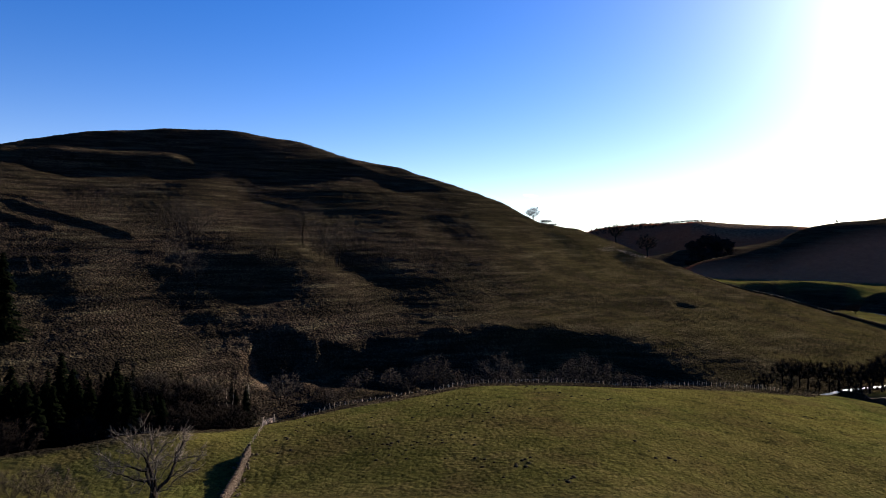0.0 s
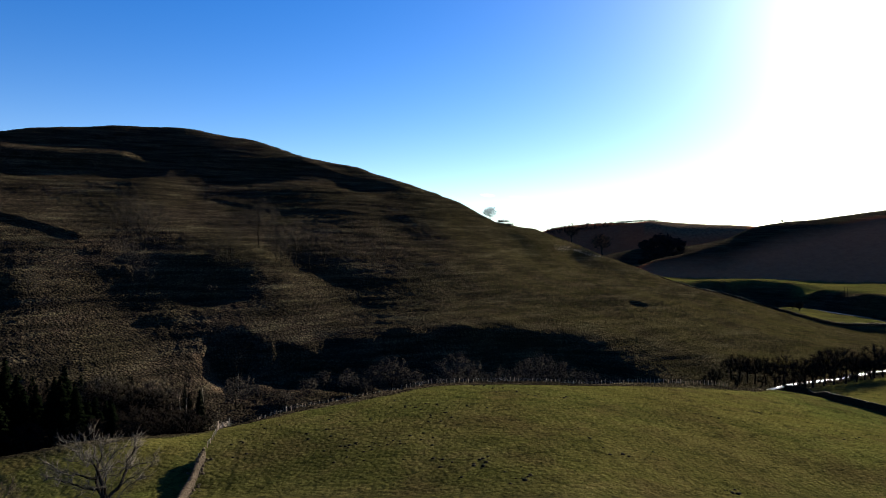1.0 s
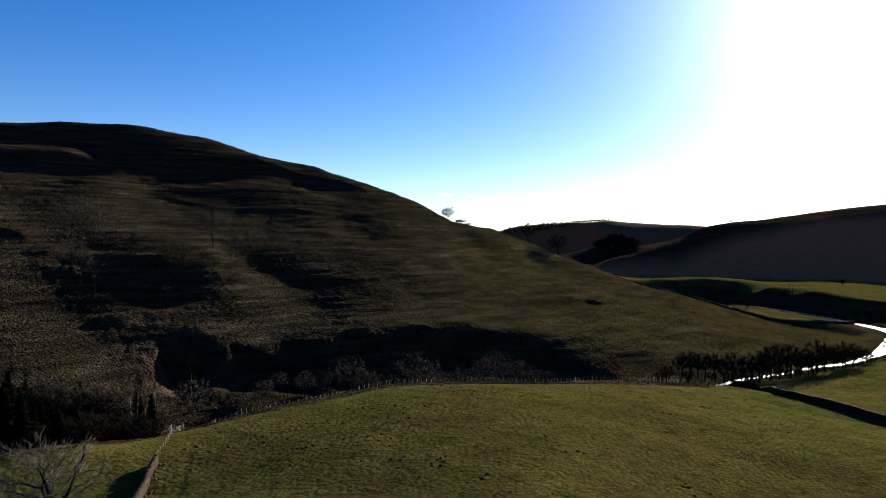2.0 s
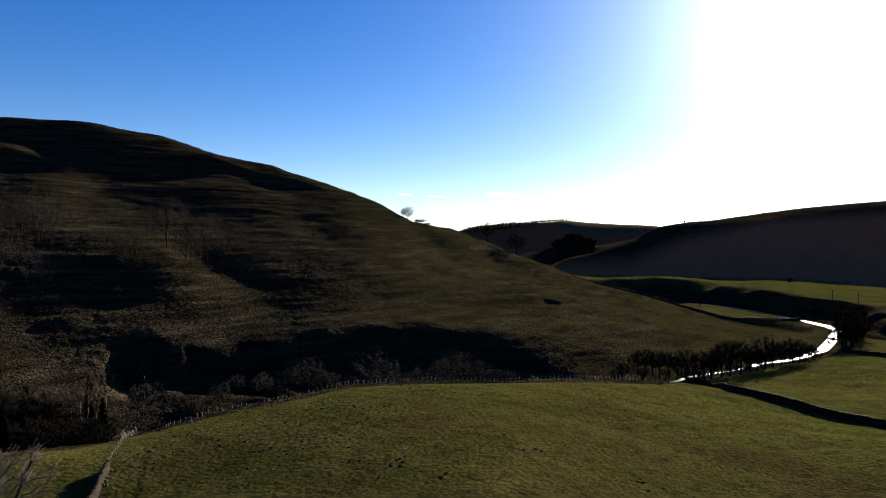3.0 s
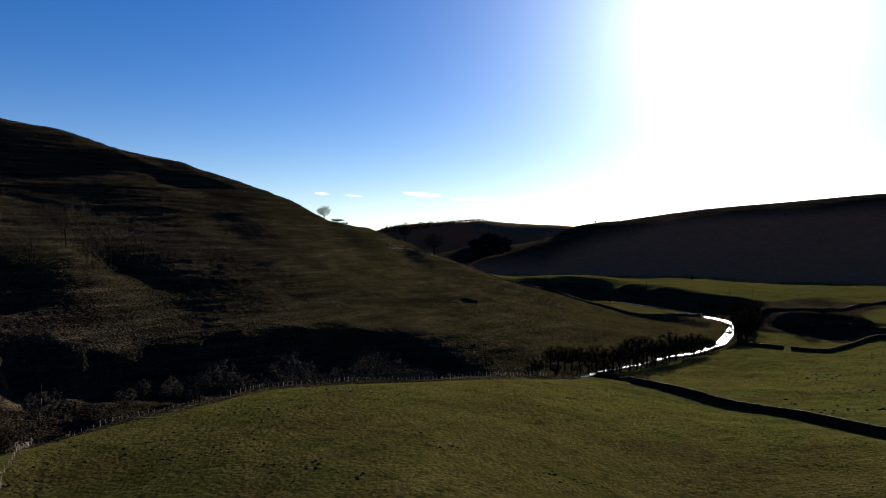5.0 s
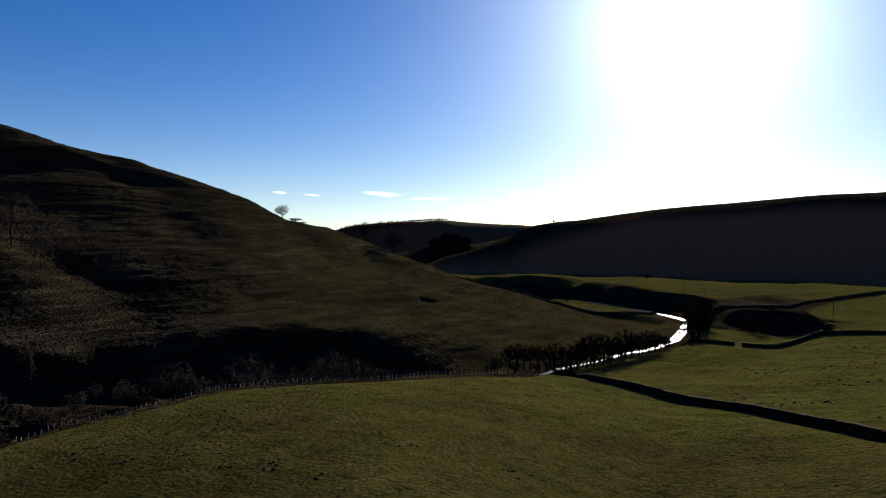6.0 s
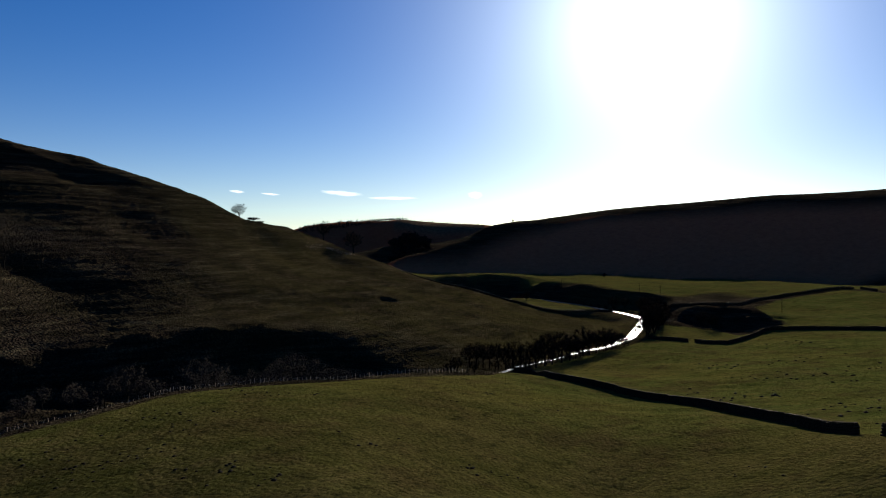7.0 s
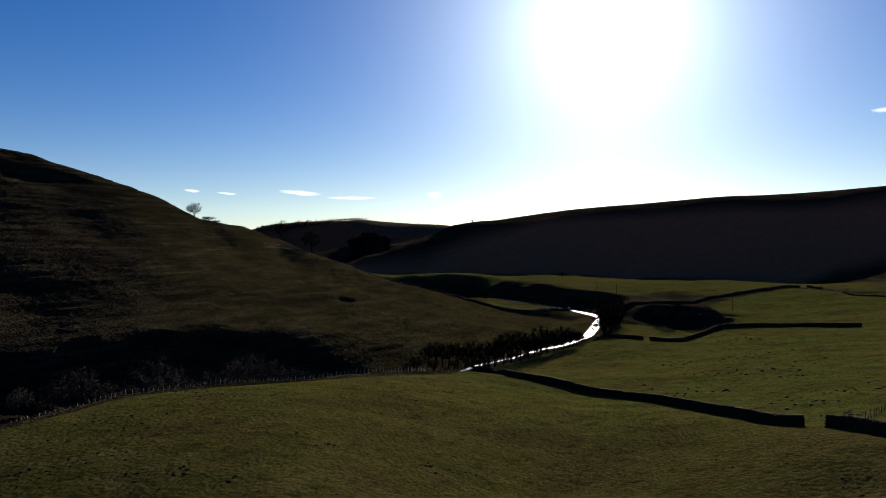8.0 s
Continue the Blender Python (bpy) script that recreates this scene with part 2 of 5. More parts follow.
HILL_FOOT = [
    (3.4, 257, 17), (25.5, 264.8, 17), (49.3, 274.6, 15.9), (-11.2, 250.7, 15), (-11, 244.8, 13.7), (3.3, 250, 15.7), (24.7, 256.8, 15.7),
    (47.7, 265.8, 14.7), (61.4, 268, 12.8), (71.1, 262.5, 10.2), (79, 253, 5.2), (87.8, 242.6, 0.9), (105.6, 246.3, 1.2), (154.9, 302.7, 6),
    (122.9, 286.8, 8.1), (94.1, 272.2, 10.1), (191.7, 322.3, 3.4), (192.1, 295, 2.1), (-122.8, 188.5, 21.1), (-98.6, 203.3, 19.1),
    (-123.5, 217.4, 28.1), (-96.2, 239.4, 26.3), (-70.8, 255.4, 27.1), (-72.9, 228.7, 19.6), (-54.2, 229.7, 16), (-36.6, 239.2, 14.4),
    (-26.8, 240.5, 10.8),
]
HILL_SIDE_A = [
    (121.8, 344.1, 18.3), (86.3, 328.9, 19), (56.5, 315, 20.1), (28.8, 298.6, 21.4), (3.8, 285, 22.6), (-19.5, 279.3, 23), (200.4, 391.7, 13.8),
    (-35.6, 297.9, 34.6), (-36.7, 306.8, 39.1), (-46.5, 304.5, 39.2), (-19, 309.4, 38.5), (-8.1, 304.9, 33.6), (18.3, 334.5, 39.9),
    (-48.5, 317.3, 46.3), (-74.9, 296.7, 48.7), (4.9, 368, 52.4), (35.5, 368.3, 46.3), (74.2, 413.4, 46.3),
]
HILL_SIDE_B = [
    (66.2, 369.1, 34), (113.8, 434, 37.6), (-26, 373.1, 64.9), (-54.4, 355.9, 62.6), (-38.3, 343.9, 54.9), (5.2, 394, 66), (39.5, 410.1, 60),
    (-82.2, 348.4, 63.7), (-95.3, 324.3, 58.4), (-120.5, 299.7, 56.2), (-110.4, 274.6, 46.2), (-134.2, 254.8, 46.2), (-155.1, 273, 55.3),
    (-185.5, 284.9, 65.2), (-164.8, 253.1, 50.4), (-146.2, 224.6, 38.7),
]
HILL_SIDE = HILL_SIDE_A + HILL_SIDE_B
HILL_TOP_A = [
    (-175.4, 361.7, 82.4), (-203.5, 358.2, 85), (-223.2, 342.7, 86.1), (-216.6, 350.5, 87.6), (-135.6, 376.3, 83.8), (-183.8, 323.4, 71.8),
    (-151.2, 341, 73.2), (-127.8, 354.7, 75.2), (-222.3, 364.6, 92.6), (-210.9, 371.3, 92.6), (-199, 377.8, 93.1), (-185.9, 383.3, 93.1),
    (-172.7, 389.4, 93.2), (-158.9, 395.3, 92.6), (-143.4, 397.9, 90.6), (-34.7, 444.6, 93.6), (-109.5, 372.2, 73.8), (-83.5, 380.9, 74.2),
    (-53.2, 390.4, 76.8),
]
HILL_TOP_B = [
    (-122.4, 416.4, 97.5), (-101, 428.2, 100.8), (-81.2, 436.5, 101.8), (-56.8, 444.4, 101.7), (-160.8, 399.9, 97.5), (-213.4, 375.6, 98.4),
    (-236.8, 363.7, 96.7), (-141, 405.2, 95.1), (-188.1, 387.8, 97.9), (-225.4, 369.7, 97.9), (-201.3, 382.2, 98.4), (-174.7, 394, 97.7),
    (-237.6, 395.1, 103.4), (-220.1, 405.1, 104.9), (-200.8, 413.9, 105.8), (-171.2, 425.9, 106.8), (-144.7, 431.4, 106.6), (-120.8, 435.6, 109.7),
]
HILL_TOP = HILL_TOP_A + HILL_TOP_B
HILL_CREST = [
    (-256.5, 393.9, 105.9), (-246.7, 404.7, 110.2), (-234.6, 413, 113.2), (-222.3, 422.1, 116.8), (-209.1, 431, 119.7), (-195, 439.7, 122.3),
    (-179.8, 447.2, 124.4), (-146.5, 459.2, 125.7), (-127.8, 460.6, 122.9), (-94.3, 465.5, 117.9), (-60.8, 460, 106.4), (-32.3, 462.9, 101.4),
    (-1.5, 455, 91.4), (31.8, 444.9, 78.9), (44.6, 443.8, 72.9), (57.3, 442.3, 65.5), (74.2, 433.7, 57.9), (95.7, 449.9, 56.5),
]
RAVINE = [
    (-81.4, 242.7, 25.8), (-66.5, 247.2, 25.1), (-53.3, 252.4, 25), (-88.8, 264.5, 39.6), (-72.8, 270.4, 39.5), (-56, 276.4, 38.9),
    (-118.8, 215.4, 27.2), (-124.6, 225.9, 33.4),
]
SPUR = [
    (123.5, 484.5, 49.6), (148.3, 488, 36.3), (167.2, 483.9, 27.9), (178.9, 472.3, 23.6), (193, 450.4, 19.1), (224.1, 438, 11.4), (258.1, 434, 2.7),
    (254.7, 390.2, 0.8), (279.9, 360.6, 0.8), (215.8, 302.4, 0.8), (236.8, 304.8, 0.8), (173.9, 275.6, 0.8),
]
BEHIND = [
    (-278.9, 429.4, 105), (-242.2, 455.6, 115), (-194.8, 482.1, 122), (-143.3, 499.9, 122), (-115.6, 500.8, 117), (-398.5, 474.9, 105),
    (-320, 554.3, 112), (-222.3, 610.8, 118), (-118.3, 608.6, 105), (-39.1, 558.6, 82), (36, 490.7, 69), (64.2, 487.8, 55), (0, 500, 80),
    (-35.6, 508.8, 90), (9.4, 539.9, 70), (55.4, 527.1, 55), (93.8, 531.8, 48), (145.2, 582.2, 35), (181.3, 592.9, 13), (218.9, 601.4, 15.5),
    (-573.6, 819.2, 40), (-258.8, 965.9, 30), (0, 900, 10), (111.3, 792.2, 5), (-855.1, 2349.2, 0), (217.9, 2490.5, 10),
]
MEADOW = [
    (166.9, 182, 2.4), (172.8, 221.7, 0.8), (174.5, 140.7, 8.2), (183.2, 111.4, 12), (127.9, 77.2, 14.7), (240.3, 194.6, 5.7), (280.3, 234, 3.3),
    (300.8, 177.8, 8.4), (229.4, 235.8, 0.8), (238.6, 223.9, 0.8), (228.6, 160.4, 8.1), (331.6, 269.3, 6.7), (456.9, 322.5, 13.3),
    (400.1, 245.5, 11.9), (326.4, 229.9, 7.3), (267.7, 279.7, 0.8), (270.3, 257.8, 0.8), (303.7, 265, 9.1), (268.5, 243, 0.8), (300.7, 329.3, 6.6),
    (387.1, 338.3, 8.2), (350.3, 355.3, 7.9), (276.4, 293.2, 7.9), (282.4, 286.1, 8.5), (292.3, 274.6, 9.3), (274, 273.3, 2), (282.1, 259.1, 1.1),
]
RIVER_BED = [
    (127, 220.7, 0), (149.5, 228.1, 0), (175.8, 241.6, 0), (192.5, 247.3, 0), (222.4, 267.7, 0), (256, 301, 0), (281.2, 328.1, 0.3),
]
FAR_FIELD = [
    (397.7, 512.6, 12.6), (452.7, 583.8, 12.2), (388.8, 720.4, 12.5), (557.6, 454.1, 9.1), (627.6, 351.8, 8.2), (333.4, 371.1, 10.4),
    (401.3, 389.2, 10.1), (326.6, 783.1, 10), (335.1, 702.7, 9.9), (330, 420, 12.3), (345, 510, 12.3), (290, 800, 10.5), (235, 760, 11),
]
FAR_BRINK = [
    (192.6, 525, 16.3), (214.8, 537.9, 17.2), (236.5, 550.6, 17.2), (264.5, 565.4, 17.7), (301.5, 575, 17), (323.7, 551.3, 14.9),
    (321.3, 505.9, 12.5), (309, 451.7, 12.4), (307.5, 412.3, 12.6), (312.8, 384.1, 12.5), (316.7, 366.5, 12), (204.2, 556.5, 16.1),
    (227.7, 570.2, 16.9), (250.7, 583.6, 16.9), (280.4, 599.3, 17.4), (319.6, 609.5, 16.7), (343.1, 584.4, 14.7), (340.6, 536.3, 12.3),
    (327.5, 478.8, 12.2), (183.9, 501.4, 3.8), (205.1, 513.7, 4.7), (225.9, 525.8, 4.7), (252.6, 540, 5.2), (287.9, 549.1, 4.5), (309.1, 526.5, 2.4),
    (306.8, 483.1, 2), (198.7, 497.6, 2), (218.8, 509.3, 2), (244.7, 523, 2), (278.9, 531.9, 2), (299.4, 510, 2), (297.2, 468, 2),
]
FAR_FIELD += FAR_BRINK
SOUTH_HILL = [
    (481.1, 909.1, 72.4), (530.6, 916, 80.7), (592, 907.7, 86.3), (670.2, 864.4, 95.4), (727.8, 816.7, 100.2), (838.4, 703, 110.7),
    (954.5, 535.5, 118.1), (327.9, 886.3, 26), (353.7, 887.1, 33.7), (413.9, 879.5, 48.2), (459.6, 879.1, 60), (303.7, 834.4, 13), (343.9, 826.3, 12), (381.1, 809.8, 12), (417.8, 785.8, 11), (431.1, 968.4, 34), (490.3, 962.3, 50), (537.3, 824, 51.7), (716, 675.1, 57.3), (838.2, 516.2, 58.1),
    (474.4, 727.7, 7.9), (585, 642.5, 5), (693.3, 490.5, 2), (750, 1299, 70), (964.2, 1149.1, 85), (1228.7, 860.4, 95), (1062.5, 284.7, 110),
    (900, 0, 60), (483, 129.4, 30), (193.2, 51.8, 24), (1491.3, 2129.8, 60), (2251.7, 1300, 90),
]
FAR_RIDGE = [
    (349.1, 1979.5, 12), (310.2, 1758.8, 10), (486.2, 1950.3, 12), (434.3, 1742.2, 10), (621.1, 1911.6, 14), (554.8, 1707.6, 10), (726.7, 1798.7, 14),
    (665.5, 1647.1, 10), (850.4, 1743.7, 16), (774.6, 1588.2, 10), (970, 1680.1, 20), (883.5, 1530.3, 10), (475.7, 2146.2, 101.5),
    (542.6, 2130.3, 112.1), (643.7, 2102, 120.9), (755.3, 2096.5, 125.3), (919.3, 2106.6, 115.6), (1056.9, 2041.1, 103.1), (694.4, 1928.8, 99),
    (794.4, 1889.8, 87), (914.7, 1834.6, 90), (998.7, 1801.7, 88),
]
FAR_VALLEY = [
    (359.9, 1559, 8), (547.2, 1503.5, 8), (701.4, 1438.1, 12), (338.7, 1358.4, 12), (472, 1296.8, 16), (583.2, 1250.7, 26), (278.2, 1115.8, 26),
    (336.2, 1099.8, 32), (371.1, 1077.9, 41), (397.6, 1057.7, 43.5), (445.4, 1049.4, 47), (490.2, 1051.3, 52), (544.8, 1069.2, 65),
    (387.4, 1125.2, 42), (445.8, 1103.3, 46), (269.2, 1004.6, 14), (321.4, 989.1, 14), (366, 978.8, 16), (399.9, 965.5, 20), (245.9, 917.6, 12),
    (299.9, 896.2, 15), (665.3, 3130.1, 90), (1198.7, 2967, 100), (1600, 2771.3, 90), (1164.7, 4346.7, 0), (2250, 3897.1, 0),
]
FAR = FAR_RIDGE + FAR_VALLEY

SPOTS = np.array(sum((PASTURE, GORGE, HILL_FOOT, HILL_SIDE, HILL_TOP, HILL_CREST, RAVINE, SPUR, BEHIND, MEADOW, RIVER_BED, FAR_FIELD, SOUTH_HILL, FAR), []))


def chart(x, y):
    """A conformal chart of the plan centred on the camera, so that near and far ground are shaped alike."""
    return np.arctan2(x, y), np.log(np.hypot(x, y) + 1e-6)


SU, SV = chart(SPOTS[:, 0], SPOTS[:, 1])


def kernel(r2):
    return -np.sqrt(r2 + 0.0006)


def solve_spots():
    n = len(SPOTS)
    k = kernel((SU[:, None] - SU) ** 2 + (SV[:, None] - SV) ** 2) - np.eye(n) * 2e-4
    p = np.column_stack([np.ones(n), SU, SV])
    a = np.block([[k, p], [p.T, np.zeros((3, 3))]])
    return np.linalg.solve(a, np.concatenate([SPOTS[:, 2], np.zeros(3)]))


WEIGHTS = solve_spots()


def lattice(ix, iy, seed):
    h = (ix * 374761393 + iy * 668265263 + seed * 974634777) & 0xFFFFFFFF
    h = ((h ^ (h >> 13)) * 1274126177) & 0xFFFFFFFF
    return ((h ^ (h >> 16)) & 0xFFFF) / 65535.0


def vnoise(x, y, seed=0):
    """Smooth value noise in -1..1, one metre to a cell."""
    fx, fy = np.floor(x), np.floor(y)
    ix, iy = fx.astype(np.int64), fy.astype(np.int64)
    u, v = x - fx, y - fy
    u, v = u * u * (3 - 2 * u), v * v * (3 - 2 * v)
    a = lattice(ix, iy, seed) * (1 - u) + lattice(ix + 1, iy, seed) * u
    b = lattice(ix, iy + 1, seed) * (1 - u) + lattice(ix + 1, iy + 1, seed) * u
    return (a * (1 - v) + b * v) * 2 - 1


def along(x, y, line):
    """Distance from points to a polyline in plan, and how far along it (0..1)."""
    best, at = np.full(np.shape(x), 1e9), np.zeros(np.shape(x))
    n = len(line) - 1
    for i in range(n):
        ax, ay = line[i][:2]
        bx, by = line[i + 1][:2]
        dx, dy = bx - ax, by - ay
        s = np.clip(((x - ax) * dx + (y - ay) * dy) / (dx * dx + dy * dy), 0, 1)
        d = np.hypot(x - ax - s * dx, y - ay - s * dy)
        at = np.where(d < best, (i + s) / n, at)
        best = np.minimum(best, d)
    return best, at


def inside(x, y, ring, soft):
    """1 within a ring in plan, 0 without, with an edge that is soft metres wide."""
    hit = np.zeros(np.shape(x), bool)
    n = len(ring)
    for i in range(n):
        ax, ay = ring[i][:2]
        bx, by = ring[(i + 1) % n][:2]
        if ay != by:
            hit ^= ((ay > y) != (by > y)) & (x < (bx - ax) * (y - ay) / (by - ay) + ax)
    d, _ = along(x, y, list(ring) + [ring[0]])
    return np.clip(0.5 + np.where(hit, d, -d) / soft, 0, 1)

NEAR_PASTURE = [
    (-59.1, -10.4), (-95.3, 55), (-68.9, 105.8), (-61.2, 107.7), (-52.8, 108.8), (-45.4, 113), (-34.8, 121.9), (-33.1, 130), (-21.1, 138.3),
    (-9.8, 141), (5.8, 152.4), (27.3, 152.1), (54.1, 156.6), (84.3, 164.8), (94.2, 173), (130.7, 214.5), (161.3, 229.4), (184.4, 236.8),
    (209.2, 247.6), (243.9, 273.3), (265.8, 293.2), (271.5, 283.6), (272.2, 259.5), (267.2, 240), (284, 238.8), (300.2, 241.8), (307.8, 263.9),
    (328.9, 289.3), (392.3, 318.9), (448.6, 316.6), (420.9, 235.3), (295.4, 52.1), (56.4, -20.5),
]
FAR_PASTURE = [
    (190, 560), (236.4, 837.2), (307.3, 827.4), (368.4, 806.7), (427.5, 764.4), (478.7, 725.9), (525, 688.5), (572.3, 654), (603.8, 597.9),
    (648.4, 528.4), (651.3, 365.1), (435.9, 243.7), (456.8, 322.4), (389.6, 340.6), (388.7, 376.9), (316.7, 366.5), (312.8, 384.1), (307.5, 412.3),
    (309, 451.7), (321.3, 505.9), (323.7, 551.3), (301.5, 575), (264.5, 565.4), (236.5, 550.6), (214.8, 537.9), (192.6, 525),
]
RIVER_PASTURE = [
    (250, 473), (257, 457), (243, 412), (251, 394), (263, 379), (284, 369), (297, 374), (299, 400), (300, 430), (301, 470), (296, 500), (262, 505),
]
RIDGE_FIELD = [
    (700, 1925), (800, 1890), (915, 1830), (950, 1815), (1060, 2015), (897, 2060), (786, 2080),
]
PASTURES = [NEAR_PASTURE, FAR_PASTURE]
UPPER_BANKS = [
    ([(-238, 366), (-214, 376), (-188, 388), (-161, 401), (-141, 406)], 1.4, 3),
    ([(-223, 365), (-199, 379), (-173, 390), (-148, 400)], -0.8, 3),
    ([(-191, 293), (-172, 286), (-155, 285), (-136, 281), (-121, 276)], 1.9, 2.6),
    ([(-194, 303), (-184, 301), (-171, 299)], 1.3, 3),
    ([(-178, 274), (-163, 271), (-152, 271)], 1.3, 2),
    ([(-7, 310), (13, 330), (34, 349), (53, 362)], 1, 3),
    ([(-101, 374), (-68, 363), (-26, 375), (5, 392), (29, 412)], 1.0, 1.8),
    ([(-65, 226), (-61, 219), (-55, 213)], 1.7, 3),
    ([(-51, 215), (-47, 214), (-41, 209)], 1.8, 3),
]
LOWER_BANKS = [
    ([(-27.2, 115.3), (-26.4, 109.5), (-25.7, 104.4), (-25.2, 99.3), (-24.4, 92.2)], -0.12, 0.6),
    ([(-104, 427), (-81, 437), (-57, 446)], 1.6, 5),
    ([(-120, 261), (-101, 268), (-76, 275), (-57, 307)], 2.0, 3.5),
    ([(-149, 229), (-128, 244), (-107, 266)], 2.6, 4),
    ([(-143, 219), (-127, 230), (-110, 253), (-96, 261)], 2.5, 3.5),
    ([(-114, 190), (-101, 207), (-87, 230), (-72, 237)], 1.3, 2.6),
    ([(-131, 201), (-114, 216), (-96, 238)], 1.3, 2.6),
    ([(-140, 247), (-126, 259), (-110, 275)], 2.0, 3),
    ([(-125, 191), (-109, 207), (-93, 231), (-73, 240)], 1.5, 2.6),
    ([(27, 273), (70, 317), (114, 347), (140, 414)], -0.3, 1.5),
]
BANKS = UPPER_BANKS + LOWER_BANKS
HOLLOWS = [(-53, 221, 11, 7), (-34, 225, 11, 6), (121, 341, 4.5, 2.4)]
FLOOD_PLAIN = [
    (312, 486), (315.7, 462.1), (314, 443.5), (313.3, 425.4), (314.3, 407.3), (316.8, 391.2), (320.5, 378.9), (323.2, 368.9), (323.2, 359.7),
    (317.9, 348.4), (304.8, 331.8), (292.2, 315), (288.6, 303), (288.5, 293.1), (286.4, 282.4), (281.5, 272), (273.2, 263), (263.3, 256.3),
    (253.6, 252.8), (244.3, 252), (235.5, 253.5), (231.3, 259.6), (235.5, 272.6), (245.3, 289.7), (257.5, 307.9), (267.5, 324.5), (270.5, 337),
    (269.3, 348.4), (267.1, 362.1), (264.4, 376.7), (261.8, 390.6), (260.9, 406.4), (263.3, 426.6), (268.4, 453.1), (276, 488), (284, 502),
    (308, 500),
]
FLOORS = [(FLOOD_PLAIN, 1.0, 13.0)]
ERODED = [(288, 261, 16), (297, 254, 14), (283, 270, 12), (-60, 216, 9), (-41, 220, 10)]
RIVER_LINE = [
    (-101.6, 121), (-90.1, 144.2), (-70.8, 159), (-43.5, 174.7), (-16.7, 191.3), (14.3, 204.5), (44.5, 209.3), (76.6, 206), (104, 207), (121, 214.5),
    (131, 221), (149.5, 228.1), (175.8, 241.6), (192.5, 247.3), (222.4, 267.7), (256, 301), (281.2, 328.1), (292.6, 358.5), (305.2, 428),
    (305.5, 458), (306.5, 484), (301, 497), (297, 503),
]
BEDS = [(RIVER_LINE, 2.4, 0.15)]
SCARPS = [  # the brink in plan, how far it drops, over what width, and how far the ground takes to come back
    ([(-11, 234), (-10, 242), (-9, 246), (3, 249), (18, 255), (34, 263), (48, 265), (61, 267), (71, 262), (79, 253), (88, 242), (93, 236)], 6.0, 6.0, 45),
    ([(-126, 420), (-112, 426), (-94, 430), (-67, 438), (-49, 443), (-31, 444), (-12, 440), (8, 432)], 4.0, 10.0, 38),
    ([(193, 525), (215, 538), (236, 551), (264, 565), (302, 575), (324, 551), (321, 506), (309, 452), (308, 412), (313, 384), (317, 366)], 6.0, 9.0, 45),
    ([(-64, 219), (-63, 226), (-58, 231), (-51, 233), (-47, 231)], 5.0, 5.0, 22),
    ([(-44, 235), (-38, 238), (-34, 237), (-30, 236), (-18, 234), (-12, 235)], 5.0, 5.0, 25),
]


def smooth_land(x, y):
    u, v = chart(x, y)
    v = np.maximum(v, np.log(30))
    z = WEIGHTS[-3] + WEIGHTS[-2] * u + WEIGHTS[-1] * v
    for i in range(len(SPOTS)):
        z = z + WEIGHTS[i] * kernel((u - SU[i]) ** 2 + (v - SV[i]) ** 2)
    back = np.clip((np.abs(np.degrees(u) - 13) - 75) / 60, 0, 1)
    back = back * back * (3 - 2 * back)
    z = z * (1 - back) + 20 * back
    near = np.clip((np.hypot(x, y) - 20) / 40, 0, 1)
    near = near * near * (3 - 2 * near)
    return z * near + 18 * (1 - near)


